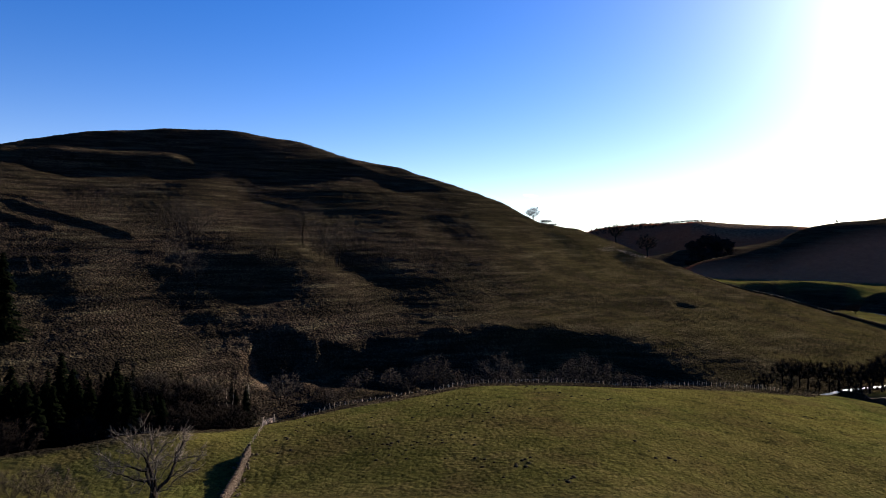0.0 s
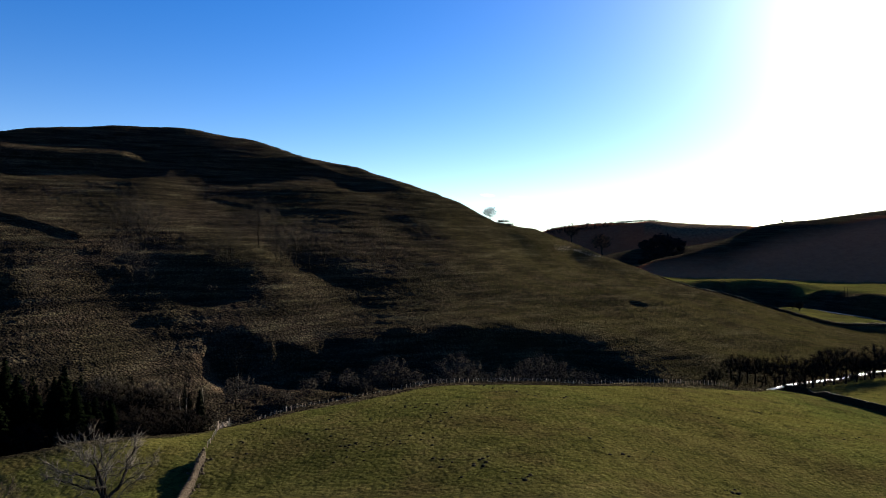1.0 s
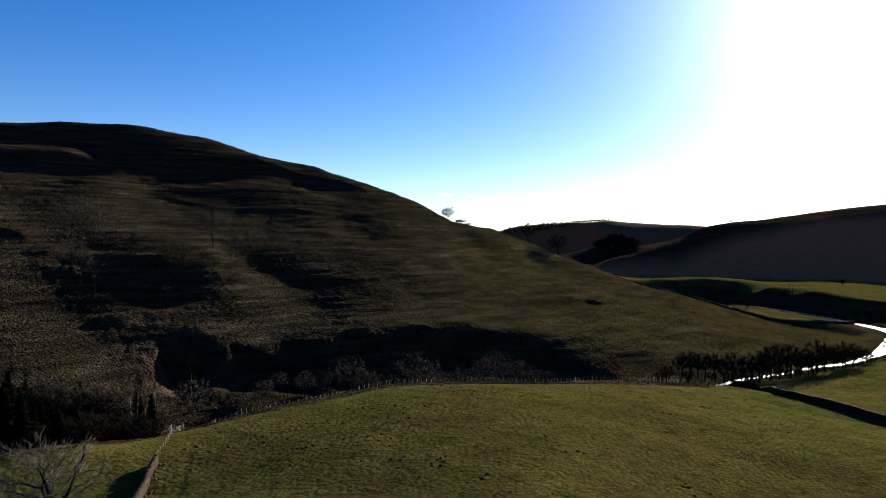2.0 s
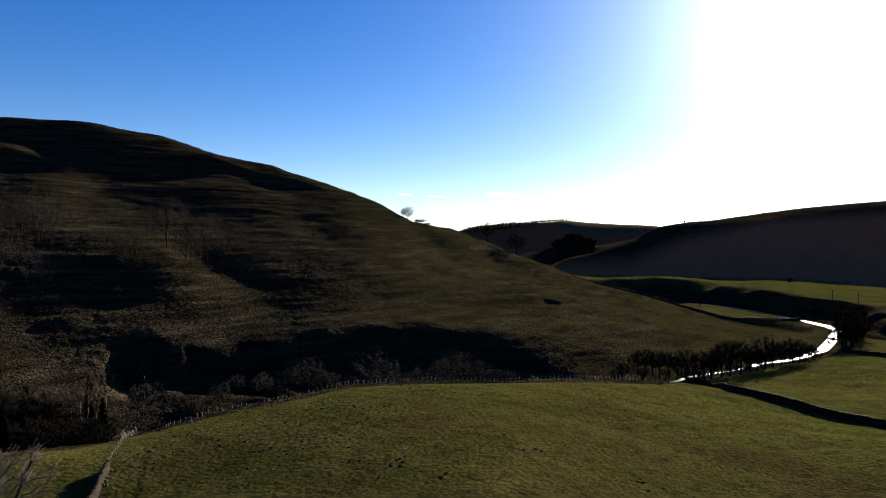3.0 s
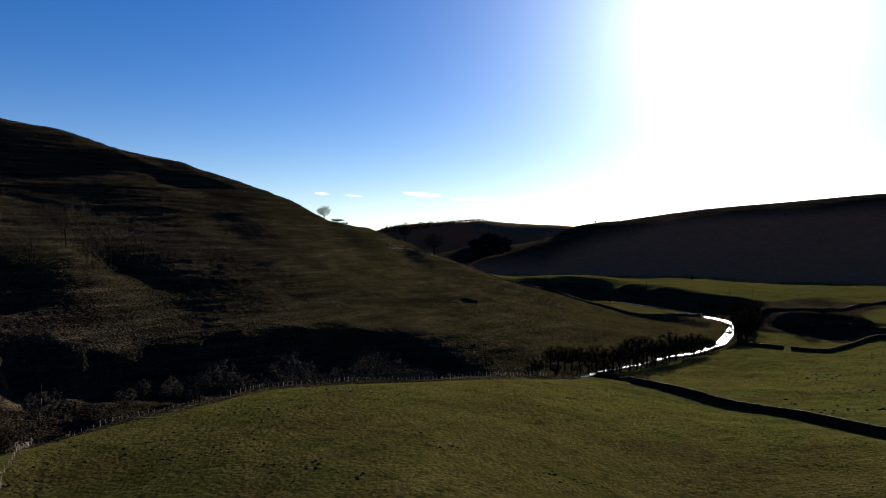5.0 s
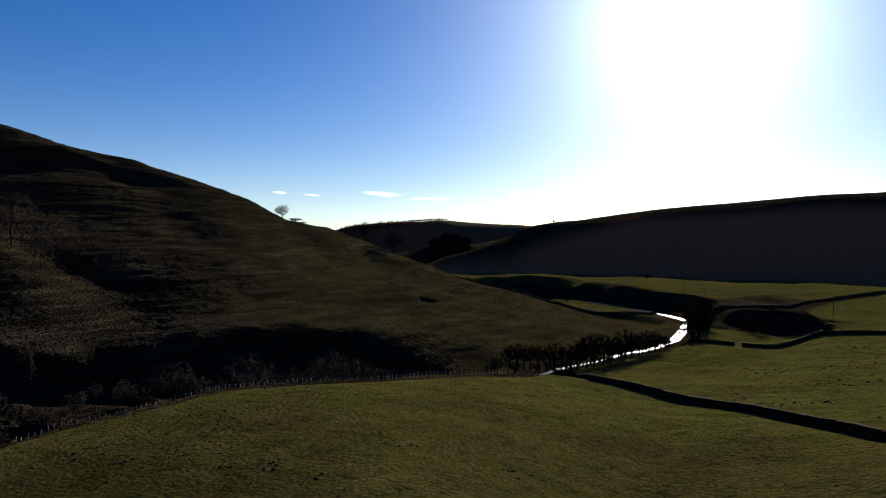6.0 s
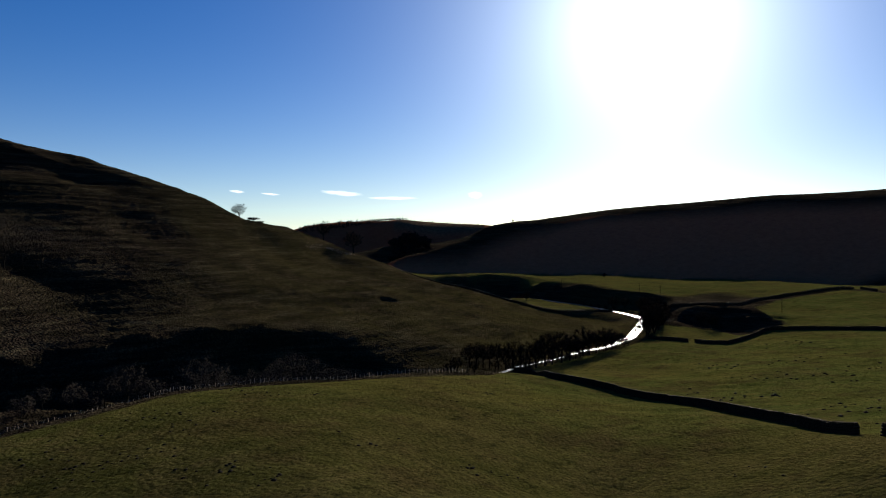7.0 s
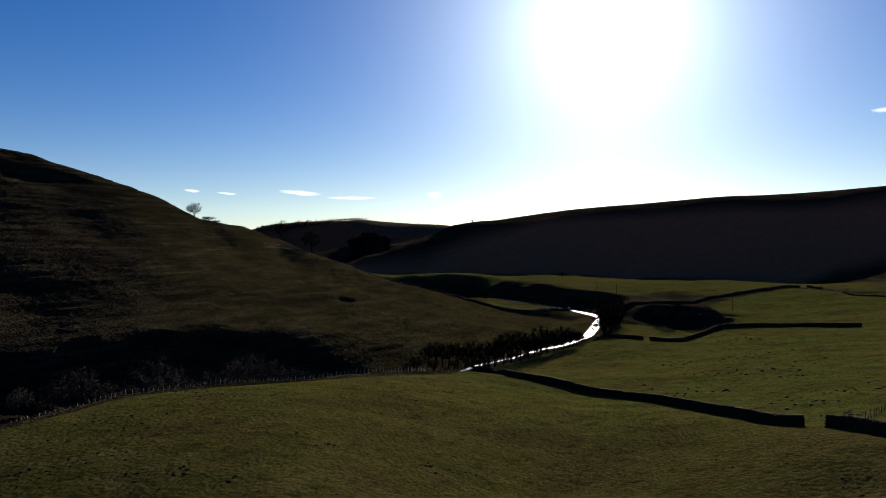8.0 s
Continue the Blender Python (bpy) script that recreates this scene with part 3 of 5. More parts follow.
def relief(x, y, z):
    """Banks, terraces, hollows and tussocks on the smooth land."""
    r, low = np.hypot(x, y), z
    for line, h, w in BANKS:
        d, s = along(x, y, line)
        z = z + h * np.exp(-(d / w) ** 2) * np.clip(np.minimum(s, 1 - s) * 8, 0, 1)
    for cx, cy, rad, depth in HOLLOWS:
        q = ((x - cx) ** 2 + (y - cy) ** 2) / rad ** 2
        z = z - depth * np.exp(-q * q)
    for line, drop, w, reach in SCARPS:
        d, s = along(x, y, line)
        below = np.hypot(x, y) < np.interp(np.arctan2(x, y), [math.atan2(*p) for p in line], [math.hypot(*p) for p in line])
        k = 1 - (1 - np.clip(d / w, 0, 1)) ** 2
        z = z - drop * k * np.clip((reach - d) / (0.55 * reach), 0, 1) * below * np.clip(np.minimum(s * 6, (1 - s) * 4), 0, 1)
    for ring, level, soft in FLOORS:
        k = inside(x, y, ring, soft)
        k = k * k * (3 - 2 * k)
        z = z * (1 - k) + level * k
    for line, w, level in BEDS:
        d, s = along(x, y, line)
        k = np.clip((w + 5 - d) / 5, 0, 1)
        k = k * k * (3 - 2 * k)
        z = z * (1 - k) + (level - 0.7) * k
    for cx, cy, rad in ERODED:
        q = np.clip(1.25 - np.hypot(x - cx, y - cy) / rad, 0, 1)
        z = z + q * (0.6 - 1.5 * np.abs(vnoise(x / 3.2 + y / 9, y / 7 - x / 20, 41)))
    g = pasture_cover(x, y)
    rough = (1 - g) * np.clip(r / 150, 0, 1) * np.clip(1.6 - r / 1000, 0.15, 1)
    tuft = 1 - 2.4 * np.abs(vnoise(x / 1.7, y / 1.7, 5))
    tread = vnoise(low / 1.1 + 0.7 * vnoise(x / 22, y / 22, 31), (x * 0.85 + y * 0.3) / 13, 30)
    z = z + rough * (0.6 * vnoise(x / 34, y / 34, 3) + 0.16 * vnoise(x / 9, y / 9, 4) + 0.1 * tuft + 0.34 * tread + 0.16 * vnoise(x / 1.4, y / 1.4, 6))
    furrow = vnoise((x * 0.68 - y * 0.73) / 50, (x * 0.73 + y * 0.68) / 6, 33)
    z = z + g * (0.08 * furrow + np.where(r > 190, 0.5, 0.24) * vnoise(x / 16, y / 16, 7) + np.clip((r - 170) / 60, 0, 1) * 0.8 * vnoise((x + 0.4 * y) / 60, (y - 0.4 * x) / 22, 12) + 0.055 * vnoise(x / 4.5, y / 4.5, 8) + 0.04 * vnoise(x / 1.5, y / 1.5, 9) + 0.04 * vnoise(x / 0.7, y / 0.7, 10))
    return z


def pasture_cover(x, y):
    g = np.zeros(np.shape(x))
    for ring in PASTURES:
        g = np.maximum(g, inside(x, y, ring, 3.0 if np.hypot(ring[0][0], ring[0][1]) < 400 else 12.0))
    for ring, _, soft in FLOORS:
        k = inside(x, y, ring, soft * 3)
        g = g * (1 - np.clip(4 * k, 0, 1) * np.clip((y - 340) / 10, 0, 1))
    return np.maximum(g, 0.8 * inside(x, y, RIVER_PASTURE, 8.0))


def ground_z(x, y):
    x, y = np.asarray(x, float), np.asarray(y, float)
    return relief(x, y, smooth_land(x, y))


def on_ground(x, y, sink=0.0):
    return Vector((x, y, float(ground_z(np.array([x]), np.array([y]))[0]) - sink))


# ---- the ground: one sheet out to the horizon ----
def mesh_from(name, verts, faces):
    """A mesh from numpy arrays of corners and of quads or triangles."""
    verts, faces = np.asarray(verts, np.float32), np.asarray(faces, np.int32)
    me = bpy.data.meshes.new(name)
    k = faces.shape[1]
    me.vertices.add(len(verts))
    me.vertices.foreach_set("co", verts.ravel())
    me.loops.add(faces.size)
    me.loops.foreach_set("vertex_index", faces.ravel())
    me.polygons.add(len(faces))
    me.polygons.foreach_set("loop_start", np.arange(0, faces.size, k, dtype=np.int32))
    me.polygons.foreach_set("loop_total", np.full(len(faces), k, np.int32))
    me.update(calc_edges=True)
    return me


def lit_spur_grass(x, y):
    """Share of finer, greener grass on the east spur of the hill; its brighter tone also paints in the light there."""
    az, r = np.degrees(np.arctan2(x, y)), np.hypot(x, y)
    return (0.36 + 0.2 * np.clip((az - 20) / 10, 0, 1)) * np.clip((az - 0) / 12, 0, 1) * np.clip((42 - az) / 3, 0, 1) * np.clip((r - 230) / 60, 0, 1) * np.clip((560 - r) / 60, 0, 1)


def lush_or_lit(x, y):
    """How green the grass is: full in the meadows, patchy on the crest of the near field, little on its grazed middle;
    it also paints in how crest and middle face the sun.
    """
    crest = np.clip((np.hypot(x, y) - 105) / 45, 0, 1) * (0.85 + 0.25 * vnoise(x / 14, y / 14, 25))
    return np.maximum(1 - inside(x, y, NEAR_FIELD, 2.0), np.maximum(crest, 0.22))


def build_ground():
    az = np.radians(np.concatenate([np.arange(-180, -38, 4.0), np.arange(-37, 64, 0.095), np.arange(68, 180, 4.0)]))
    r = np.exp(np.concatenate([[-40.0], np.arange(np.log(0.05), np.log(60), 0.12), np.arange(np.log(60), np.log(195), 0.0075), np.arange(np.log(195), np.log(480), 0.003), np.arange(np.log(480), np.log(570), 0.006), np.arange(np.log(570), np.log(1250), 0.009), np.arange(np.log(1250), np.log(4800), 0.02)]))
    a, d = np.meshgrid(az, r)
    x, y = (d * np.sin(a)).ravel(), (d * np.cos(a)).ravel()
    z = ground_z(x, y)
    n, m = len(az), len(r)
    i, j = np.meshgrid(np.arange(n), np.arange(m - 1))
    p, q = (j * n + i).ravel(), (j * n + (i + 1) % n).ravel()
    quads = np.column_stack([p, q, q + n, p + n])
    verts = np.column_stack([x, y, z])
    me = mesh_from("ground", verts, quads)
    me.polygons.foreach_set("use_smooth", np.ones(len(me.polygons), bool))
    green = pasture_cover(x, y)
    edge = 0.35 * vnoise(x / 9, y / 9, 21) + 0.25 * vnoise(x / 3, y / 3, 22)
    green = np.clip(green + edge * (green > 0.02) * (green < 0.98), 0, 1)
    green = np.maximum(green, lit_spur_grass(x, y) * (1 + 0.5 * vnoise(x / 15, y / 15, 24)))
    dist = np.hypot(x, y)
    # kept to the hill's shaded face, off the sunlit crest and foot
    top = 900 + 130 * np.clip((np.degrees(np.arctan2(x, y)) - 26) / 10, 0, 1)
    moor_haze = np.clip((dist - 800 - 40 * np.clip((np.degrees(np.arctan2(x, y)) - 55) / 3, 0, 1)) / 60, 0, 1) * (1 - green) * (1 - np.clip((dist - top) / 50, 0, 1))
    # past 1250 m a share of this colour stands in for haze
    moor_haze = np.maximum(moor_haze, 0.4 * np.clip((dist - 1250) / 100, 0, 1))
    earth = np.zeros(len(x))
    for cx, cy, rad, w in BARE:
        q = np.hypot(x - cx, y - cy) / rad
        earth = np.maximum(earth, w * np.clip(1.4 - q + 0.5 * vnoise(x / 2.5, y / 2.5, 23), 0, 1))
    earth = np.maximum(earth, 1.0 * inside(x, y, RIDGE_FIELD, 10.0))
    col = me.color_attributes.new("cover", "FLOAT_COLOR", "POINT")
    data = np.zeros((len(verts), 4), np.float32)
    lush = lush_or_lit(x, y) * (pasture_cover(x, y) > 0.02)
    data[:, 0], data[:, 1], data[:, 2], data[:, 3] = green, earth, moor_haze, lush
    col.data.foreach_set("color", data.ravel())
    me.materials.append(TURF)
    return tagged(new("ground", me), "green winter pasture below steep rough brown hillsides of a river valley", "ground", kind="structure")


NEAR_FIELD = [
    (-19, 40.8), (-28.7, 86.6), (-30, 96.7), (-30.9, 108.6), (-33.1, 130), (-21.1, 138.3), (-9.8, 141), (5.8, 152.4), (27.3, 152.1), (54.1, 156.6),
    (84.3, 164.8), (126.3, 216.1), (127.1, 193.6), (120.2, 153.6), (117.9, 127.9), (113.1, 105.1), (107.8, 86.1), (99.5, 66.8), (91.5, 49.6),
    (77.3, 20.7), (56.4, -20.5),
]

BARE = [(-61, 219, 4, 0.6), (-57, 216, 4, 0.6), (-49, 215, 4, 0.6), (-44, 212, 4, 0.6), (-97, 166, 6, 0.6)]
build_ground()


def ribbon(line, half, bend, z):
    """A level strip of water along a line in plan, with uneven banks."""
    pts = [Vector((p[0], p[1])) for p in line]
    fine = []
    for i in range(len(pts) - 1):
        k = max(2, int((pts[i + 1] - pts[i]).length / 3))
        p0, p1, p2, p3 = pts[max(i - 1, 0)], pts[i], pts[i + 1], pts[min(i + 2, len(pts) - 1)]
        for s in range(k):
            t = s / k
            fine.append(0.5 * (2 * p1 + (p2 - p0) * t + (2 * p0 - 5 * p1 + 4 * p2 - p3) * t * t + (3 * p1 - p0 - 3 * p2 + p3) * t ** 3))
    verts, faces = [], []
    for i, p in enumerate(fine):
        way = (fine[min(i + 1, len(fine) - 1)] - fine[max(i - 1, 0)]).normalized()
        side = Vector((-way.y, way.x))
        wide = half + (bend - half) * min(max((p.x - 185) / 40, 0), 1)
        for k in range(7):
            u = (k / 3 - 1) * (wide + 0.9 * noise.noise((i * 0.21, k, 0)))
            verts.append((p.x + side.x * u, p.y + side.y * u, z))
    for i in range(len(fine) - 1):
        for k in range(6):
            a = i * 7 + k
            faces.append((a, a + 1, a + 8, a + 7))
    return mesh_from("river", verts, faces)


river = new("river", ribbon(RIVER_LINE, 1.1, 2.3, 0.15))
river.data.materials.append(WATER)
tagged(river, "shallow rippled river glittering in low winter sun between grassy banks", "river", kind="structure")


# ---- grass: tussocks of the rough hill and tufts of the grazed pasture ----
def tufts(name, count, far, near, bearing, size, grazed, label, seed):
    """Small uneven cones of grass strewn over the ground between two ranges and two bearings."""
    rng = np.random.default_rng(seed)
    r = np.sqrt(rng.uniform(near ** 2, far ** 2, count))
    a = np.radians(rng.uniform(*bearing, count))
    x, y = r * np.sin(a), r * np.cos(a)
    g = pasture_cover(x, y)
    keep = (g > 0.6) if grazed else (g < 0.4)
    keep &= np.minimum(far - r, r - near) > rng.uniform(0, 0.25, count) * (far - near)
    keep &= np.minimum(np.degrees(a) - bearing[0], bearing[1] - np.degrees(a)) > rng.uniform(0, 6, count)
    keep &= vnoise(x / 5, y / 5, seed) + 0.6 * vnoise(x / 1.8, y / 1.8, seed + 1) > rng.uniform(-0.9, 0.9, count)
    x, y = x[keep], y[keep]
    z = ground_z(x, y)
    n, k = len(x), 4
    wide, tall = rng.uniform(*size[0], n), rng.uniform(*size[1], n)
    turn = rng.uniform(0, 6.28, n)
    verts = np.zeros((n, k + 1, 3))
    for i in range(k):
        q = wide * rng.uniform(0.7, 1.3, n)
        verts[:, i] = np.column_stack([x + q * np.cos(turn + i * 6.283 / k), y + q * np.sin(turn + i * 6.283 / k), z - 0.12 * size[0][1]])
    verts[:, k] = np.column_stack([x + 0.4 * wide * rng.uniform(-1, 1, n), y + 0.4 * wide * rng.uniform(-1, 1, n), z + tall])
    b = np.arange(n)[:, None] * (k + 1)
    faces = np.concatenate([b + np.array([i, (i + 1) % k, k]) for i in range(k)])
    me = mesh_from(name, verts.reshape(-1, 3), faces)
    data = np.zeros((n, k + 1, 4), np.float32)
    data[:, :, 0] = 1.0 if grazed else lit_spur_grass(x, y)[:, None]
    data[:, :, 3] = (lush_or_lit(x, y) * (1.0 if grazed else 0.0))[:, None]
    me.color_attributes.new("cover", "FLOAT_COLOR", "POINT").data.foreach_set("color", data.ravel())
    me.materials.append(TURF)
    return tagged(new(name, me), label, "grass", kind="stuff")


tufts("hill_tussocks", 200000, 560, 150, (-38, 40), ((0.25, 0.55), (0.12, 0.34)), False, "bleached brown grass tussocks on the steep hillside", 61)
tufts("pasture_tufts", 250000, 230, 45, (-44, 68), ((0.1, 0.24), (0.03, 0.1)), True, "short tufts of grazed winter grass", 62)
tufts("meadow_tufts", 70000, 620, 170, (14, 72), ((0.2, 0.42), (0.05, 0.15)), True, "tufts of green grass in the riverside meadow", 63)

# ---- helpers for things ----
def part(name, verts, faces, mat, parent, label="", smooth=False):
    me = verts if faces is None else mesh_from(name, verts, faces)
    if faces is not None:
        me.materials.append(mat)
        if smooth:
            me.polygons.foreach_set("use_smooth", np.ones(len(me.polygons), bool))
    ob = new(name, me)
    ob.parent = parent
    if label:
        tagged(ob, label)
    return ob


def thing(name, at, label, category, group="", kind=""):
    ob = new(name)
    ob.empty_display_size = 0.3
    ob.location = at
    return tagged(ob, label, category, group, kind)


BOX = np.array([(0, 1, 3, 2), (4, 6, 7, 5), (0, 4, 5, 1), (2, 3, 7, 6), (0, 2, 6, 4), (1, 5, 7, 3)])


def box(centre, way, size, rng, wild=0.0):
    """Corners of a block: centre, its direction in plan, (length, depth, height) and how uneven it is."""
    side = Vector((-way.y, way.x, 0))
    out = []
    for sx in (-0.5, 0.5):
        for sy in (-0.5, 0.5):
            for sz in (-0.5, 0.5):
                j = [1 + wild * (rng.random() - 0.5) for _ in range(3)]
                out.append(centre + way * (sx * size[0] * j[0]) + side * (sy * size[1] * j[1]) + Vector((0, 0, sz * size[2] * j[2])))
    return out


def resample(line, step):
    """Points along a plan line at even steps, with the direction at each."""
    pts, out, left = [Vector((p[0], p[1], 0)) for p in line], [], 0.0
    for a, b in zip(pts, pts[1:]):
        d = (b - a).length
        way = (b - a) / d
        s = left
        while s < d:
            out.append((a + way * s, way))
            s += step
        left = s - d
    return out


def heights(points):
    return ground_z(np.array([p[0].x for p in points]), np.array([p[0].y for p in points]))


def dry_stone_wall(line, height, stone, label, seed, worn=0.12, stone_mat=None):
    """A field wall of rough courses with a row of coping stones set on edge."""
    rng = random.Random(seed)
    course = stone * 0.5
    base = resample(line, stone)
    z = heights(base)
    origin = Vector((line[0][0], line[0][1], float(z[0])))
    verts, faces, top_v, top_f = [], [], [], []
    for k in range(int(round(height / course))):
        lift = (k + 0.35) * course
        depth = 0.72 - 0.3 * lift / height
        for i, (p, way) in enumerate(base):
            c = p + way * (stone * (0.5 * (k % 2) + 0.3 * (rng.random() - 0.5))) - origin
            c.z = float(z[i]) + lift - origin.z + 0.05 * (rng.random() - 0.5)
            faces.extend(BOX + len(verts))
            verts.extend(box(c, way, (stone * 1.02, depth + 0.12 * rng.random(), course * 1.08), rng, 0.22))
    cop = resample(line, max(0.24, stone * 0.55))
    cz = heights(cop)
    for i, (p, way) in enumerate(cop):
        if rng.random() < worn:
            continue
        c = p - origin
        h = 0.26 + 0.14 * rng.random()
        c.z = float(cz[i]) + height + h * 0.35 - origin.z
        top_f.extend(BOX + len(top_v))
        top_v.extend(box(c, way, (max(0.18, stone * 0.5), 0.46, h), rng, 0.3))
    wall = thing("dry_stone_wall", origin, label, "wall", "field walls")
    part("courses", verts, faces, stone_mat or SHADED_STONE, wall)
    part("coping", top_v, top_f, stone_mat or SHADED_STONE, wall, "uneven coping stones set on edge")
    return wall


WEST_WALL = [
    (-28.5, 87.4), (-29.8, 95.9), (-30.6, 103.5), (-30.9, 108.4),
]
EAST_WALL = [
    (127.1, 217.5), (129.1, 207.9), (111.8, 170.1), (116.2, 161.7), (119.3, 152.5), (118.3, 128.4), (112.3, 104.3), (107.3, 85.7), (99, 66.5),
]
EAST_WALL_END = [
    (97.1, 61.1), (95.3, 55.7), (91.9, 49.8),
]
SPUR_WALL = [
    (148.8, 486.8), (166, 478), (177, 466), (192, 447), (212, 432), (226, 428), (238, 424), (245, 405), (252, 391), (263, 375), (277, 366),
    (287, 364),
]
MEADOW_WALL = [
    (226.3, 260.3), (223.8, 244.7), (227.4, 234.3),
]
MEADOW_WALL_BEND = [
    (228.9, 231.6), (232.8, 225.1), (238.3, 221.3), (256.4, 226.8), (271.9, 233), (279.6, 234.1), (292.2, 205.6), (298.5, 176.5),
]
FAR_WALL = [
    (305.8, 332.4), (298.6, 280.5), (369.2, 322.6), (404.4, 328.8), (432.8, 327.7), (452.3, 323.7), (455.3, 314.7),
]
FAR_WALL_END = [
    (456.2, 309.6), (443.8, 290),
]
RISE_WALL = [
    (425.8, 264.3), (411, 242), (408.6, 228.3),
]

dry_stone_wall(WEST_WALL, 1.3, 0.3, "grey tumbled dry stone wall running up a green pasture to a gate", 1, 0.4, LIT_RUBBLE)
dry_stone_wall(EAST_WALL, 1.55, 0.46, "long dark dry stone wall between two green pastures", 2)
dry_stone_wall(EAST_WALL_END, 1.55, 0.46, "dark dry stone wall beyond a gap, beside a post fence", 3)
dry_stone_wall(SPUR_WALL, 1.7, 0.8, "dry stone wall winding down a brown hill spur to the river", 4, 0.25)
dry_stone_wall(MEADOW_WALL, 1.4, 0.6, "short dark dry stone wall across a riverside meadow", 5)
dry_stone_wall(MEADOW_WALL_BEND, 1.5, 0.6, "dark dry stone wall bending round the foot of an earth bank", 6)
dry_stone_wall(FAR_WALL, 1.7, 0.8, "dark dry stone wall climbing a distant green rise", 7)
dry_stone_wall(FAR_WALL_END, 1.5, 0.8, "short broken end of a distant field wall", 8, 0.5)
dry_stone_wall(RISE_WALL, 1.0, 0.8, "low worn field wall on a distant green rise", 9, 0.5)


# ---- fences, gate and poles ----
def prism(p, q, r0, r1, sides, verts, faces):
    """A tapered bar from p to q, as triangles."""
    way = (q - p)
    if way.length < 1e-5:
        return
    way.normalize()
    u = way.orthogonal().normalized()
    v = way.cross(u)
    n = len(verts)
    for c, r in ((p, r0), (q, r1)):
        for k in range(sides):
            a = 2 * math.pi * k / sides
            verts.append(c + u * (r * math.cos(a)) + v * (r * math.sin(a)))
    for k in range(sides):
        a, b = n + k, n + (k + 1) % sides
        faces.append((a, b, b + sides))
        faces.append((a, b + sides, a + sides))


def sliver(p, q, r, verts, faces):
    """A twig that runs out to a point."""
    way = (q - p).normalized()
    u = way.orthogonal().normalized()
    v = way.cross(u)
    n = len(verts)
    verts.extend((p + u * r, p - u * (r * 0.5) + v * (r * 0.87), p - u * (r * 0.5) - v * (r * 0.87), q))
    faces.extend(((n, n + 1, n + 3), (n + 1, n + 2, n + 3), (n + 2, n, n + 3)))


def shaft(p, q, r0, r1, sides=6):
    v, f = [], []
    prism(Vector(p), Vector(q), r0, r1, sides, v, f)
    n = len(v)
    v.append(Vector(q))
    for k in range(sides):
        f.append((sides + k, sides + (k + 1) % sides, n))
    return v, f


def post_fence(line, gap, height, label, seed, wires=3, wood=None):
    rng = random.Random(seed)
    pts = resample(line, gap)
    z = heights(pts)
    origin = Vector((pts[0][0].x, pts[0][0].y, float(z[0])))
    fence = thing("post_fence", origin, label, "fence", "wire fences")
    kinds = [mesh_from("post", *shaft((0, 0, -0.3), (0.03, 0.01, h), 0.07, 0.055, 6)) for h in (height, height * 0.8, height * 1.2)]
    for me in kinds:
        me.materials.append(wood or TIMBER)
    feet = []
    for i, (p, way) in enumerate(pts):
        at = Vector((p.x + 0.12 * rng.uniform(-1, 1), p.y + 0.12 * rng.uniform(-1, 1), float(z[i]))) - origin
        post = part("post", kinds[rng.randrange(3)], None, TIMBER, fence)
        post.location = at
        post.rotation_euler = (rng.uniform(-0.14, 0.14), rng.uniform(-0.14, 0.14), rng.uniform(0, 6))
        feet.append(at)
    for w in range(wires):
        v, f = [], []
        h = height * (0.35 + 0.28 * w)
        for a, b in zip(feet, feet[1:]):
            prism(a + Vector((0, 0, h)), b + Vector((0, 0, h)), 0.004, 0.004, 3, v, f)
        part("wire", v, f, WIRE, fence)
    return fence


CREST_FENCE = [
    (-46.4, 186.6), (-29.8, 147), (-22.8, 149.3), (-17.1, 154), (-11.1, 158.6), (-4.6, 162.9), (2.2, 165.5), (6.4, 167.4), (16.3, 168.7),
    (30.3, 168.8), (44.2, 168.3), (57.8, 167.3), (72.1, 168.2), (84.7, 171.2),
]
WEST_FENCE = [
    (-31.5, 107.7), (-31.6, 112.9), (-32, 119.5), (-35, 135.8),
]
EAST_FENCE = [
    (99.4, 59.1), (108, 62.1), (122.5, 67.1),
]
LEFT_FENCE = [
    (-53.8, 180.4), (-51.4, 182.7), (-49, 185.4),
]

post_fence(CREST_FENCE, 1.15, 1.1, "weathered timber post and wire fence along a pasture's crest", 11)
post_fence(WEST_FENCE, 1.8, 0.85, "weathered timber posts beside a dry stone wall", 12)
post_fence(LEFT_FENCE, 2.2, 1.1, "weathered timber post and wire fence beside dark conifers", 14)
# posts take the dark bark colour to paint in their shaded side
post_fence(EAST_FENCE, 1.9, 1.2, "timber post fence behind a dry stone wall, coloured dark as its shaded side", 13, wood=BARK)


def field_gate(a, b):
    base = on_ground(*a)
    gate = thing("field_gate", base, "weathered timber field gate where wall and fence meet", "gate")
    end = on_ground(*b) - base
    way = Vector((end.x, end.y, 0)).normalized()
    for p in (Vector(), end):
        v, f = shaft(p - Vector((0, 0, 0.3)), p + Vector((0, 0, 1.75)), 0.15, 0.14, 8)
        part("gate_post", v, f, LIT_TIMBER, gate)
    rng = random.Random(5)
    for k in range(5):
        h = 0.25 + 0.23 * k
        v = box(end * 0.5 + Vector((0, 0, h)), way, (end.length - 0.2, 0.06, 0.11), rng)
        part("bar", v, BOX, LIT_TIMBER, gate)
    v, f = shaft(way * 0.15 + Vector((0, 0, 0.25)), end - way * 0.15 + Vector((0, 0, 1.15)), 0.045, 0.045, 4)
    part("brace", v, f, TIMBER, gate)


field_gate((-36.6, 138.7), (-34.9, 140.7))


POLES = [
    (332.6, 271.3, 8.9), (324.7, 382.1, 7.1), (335.6, 373, 7.1), (319.8, 471.9, 8), (319.5, 468.1, 8),
]


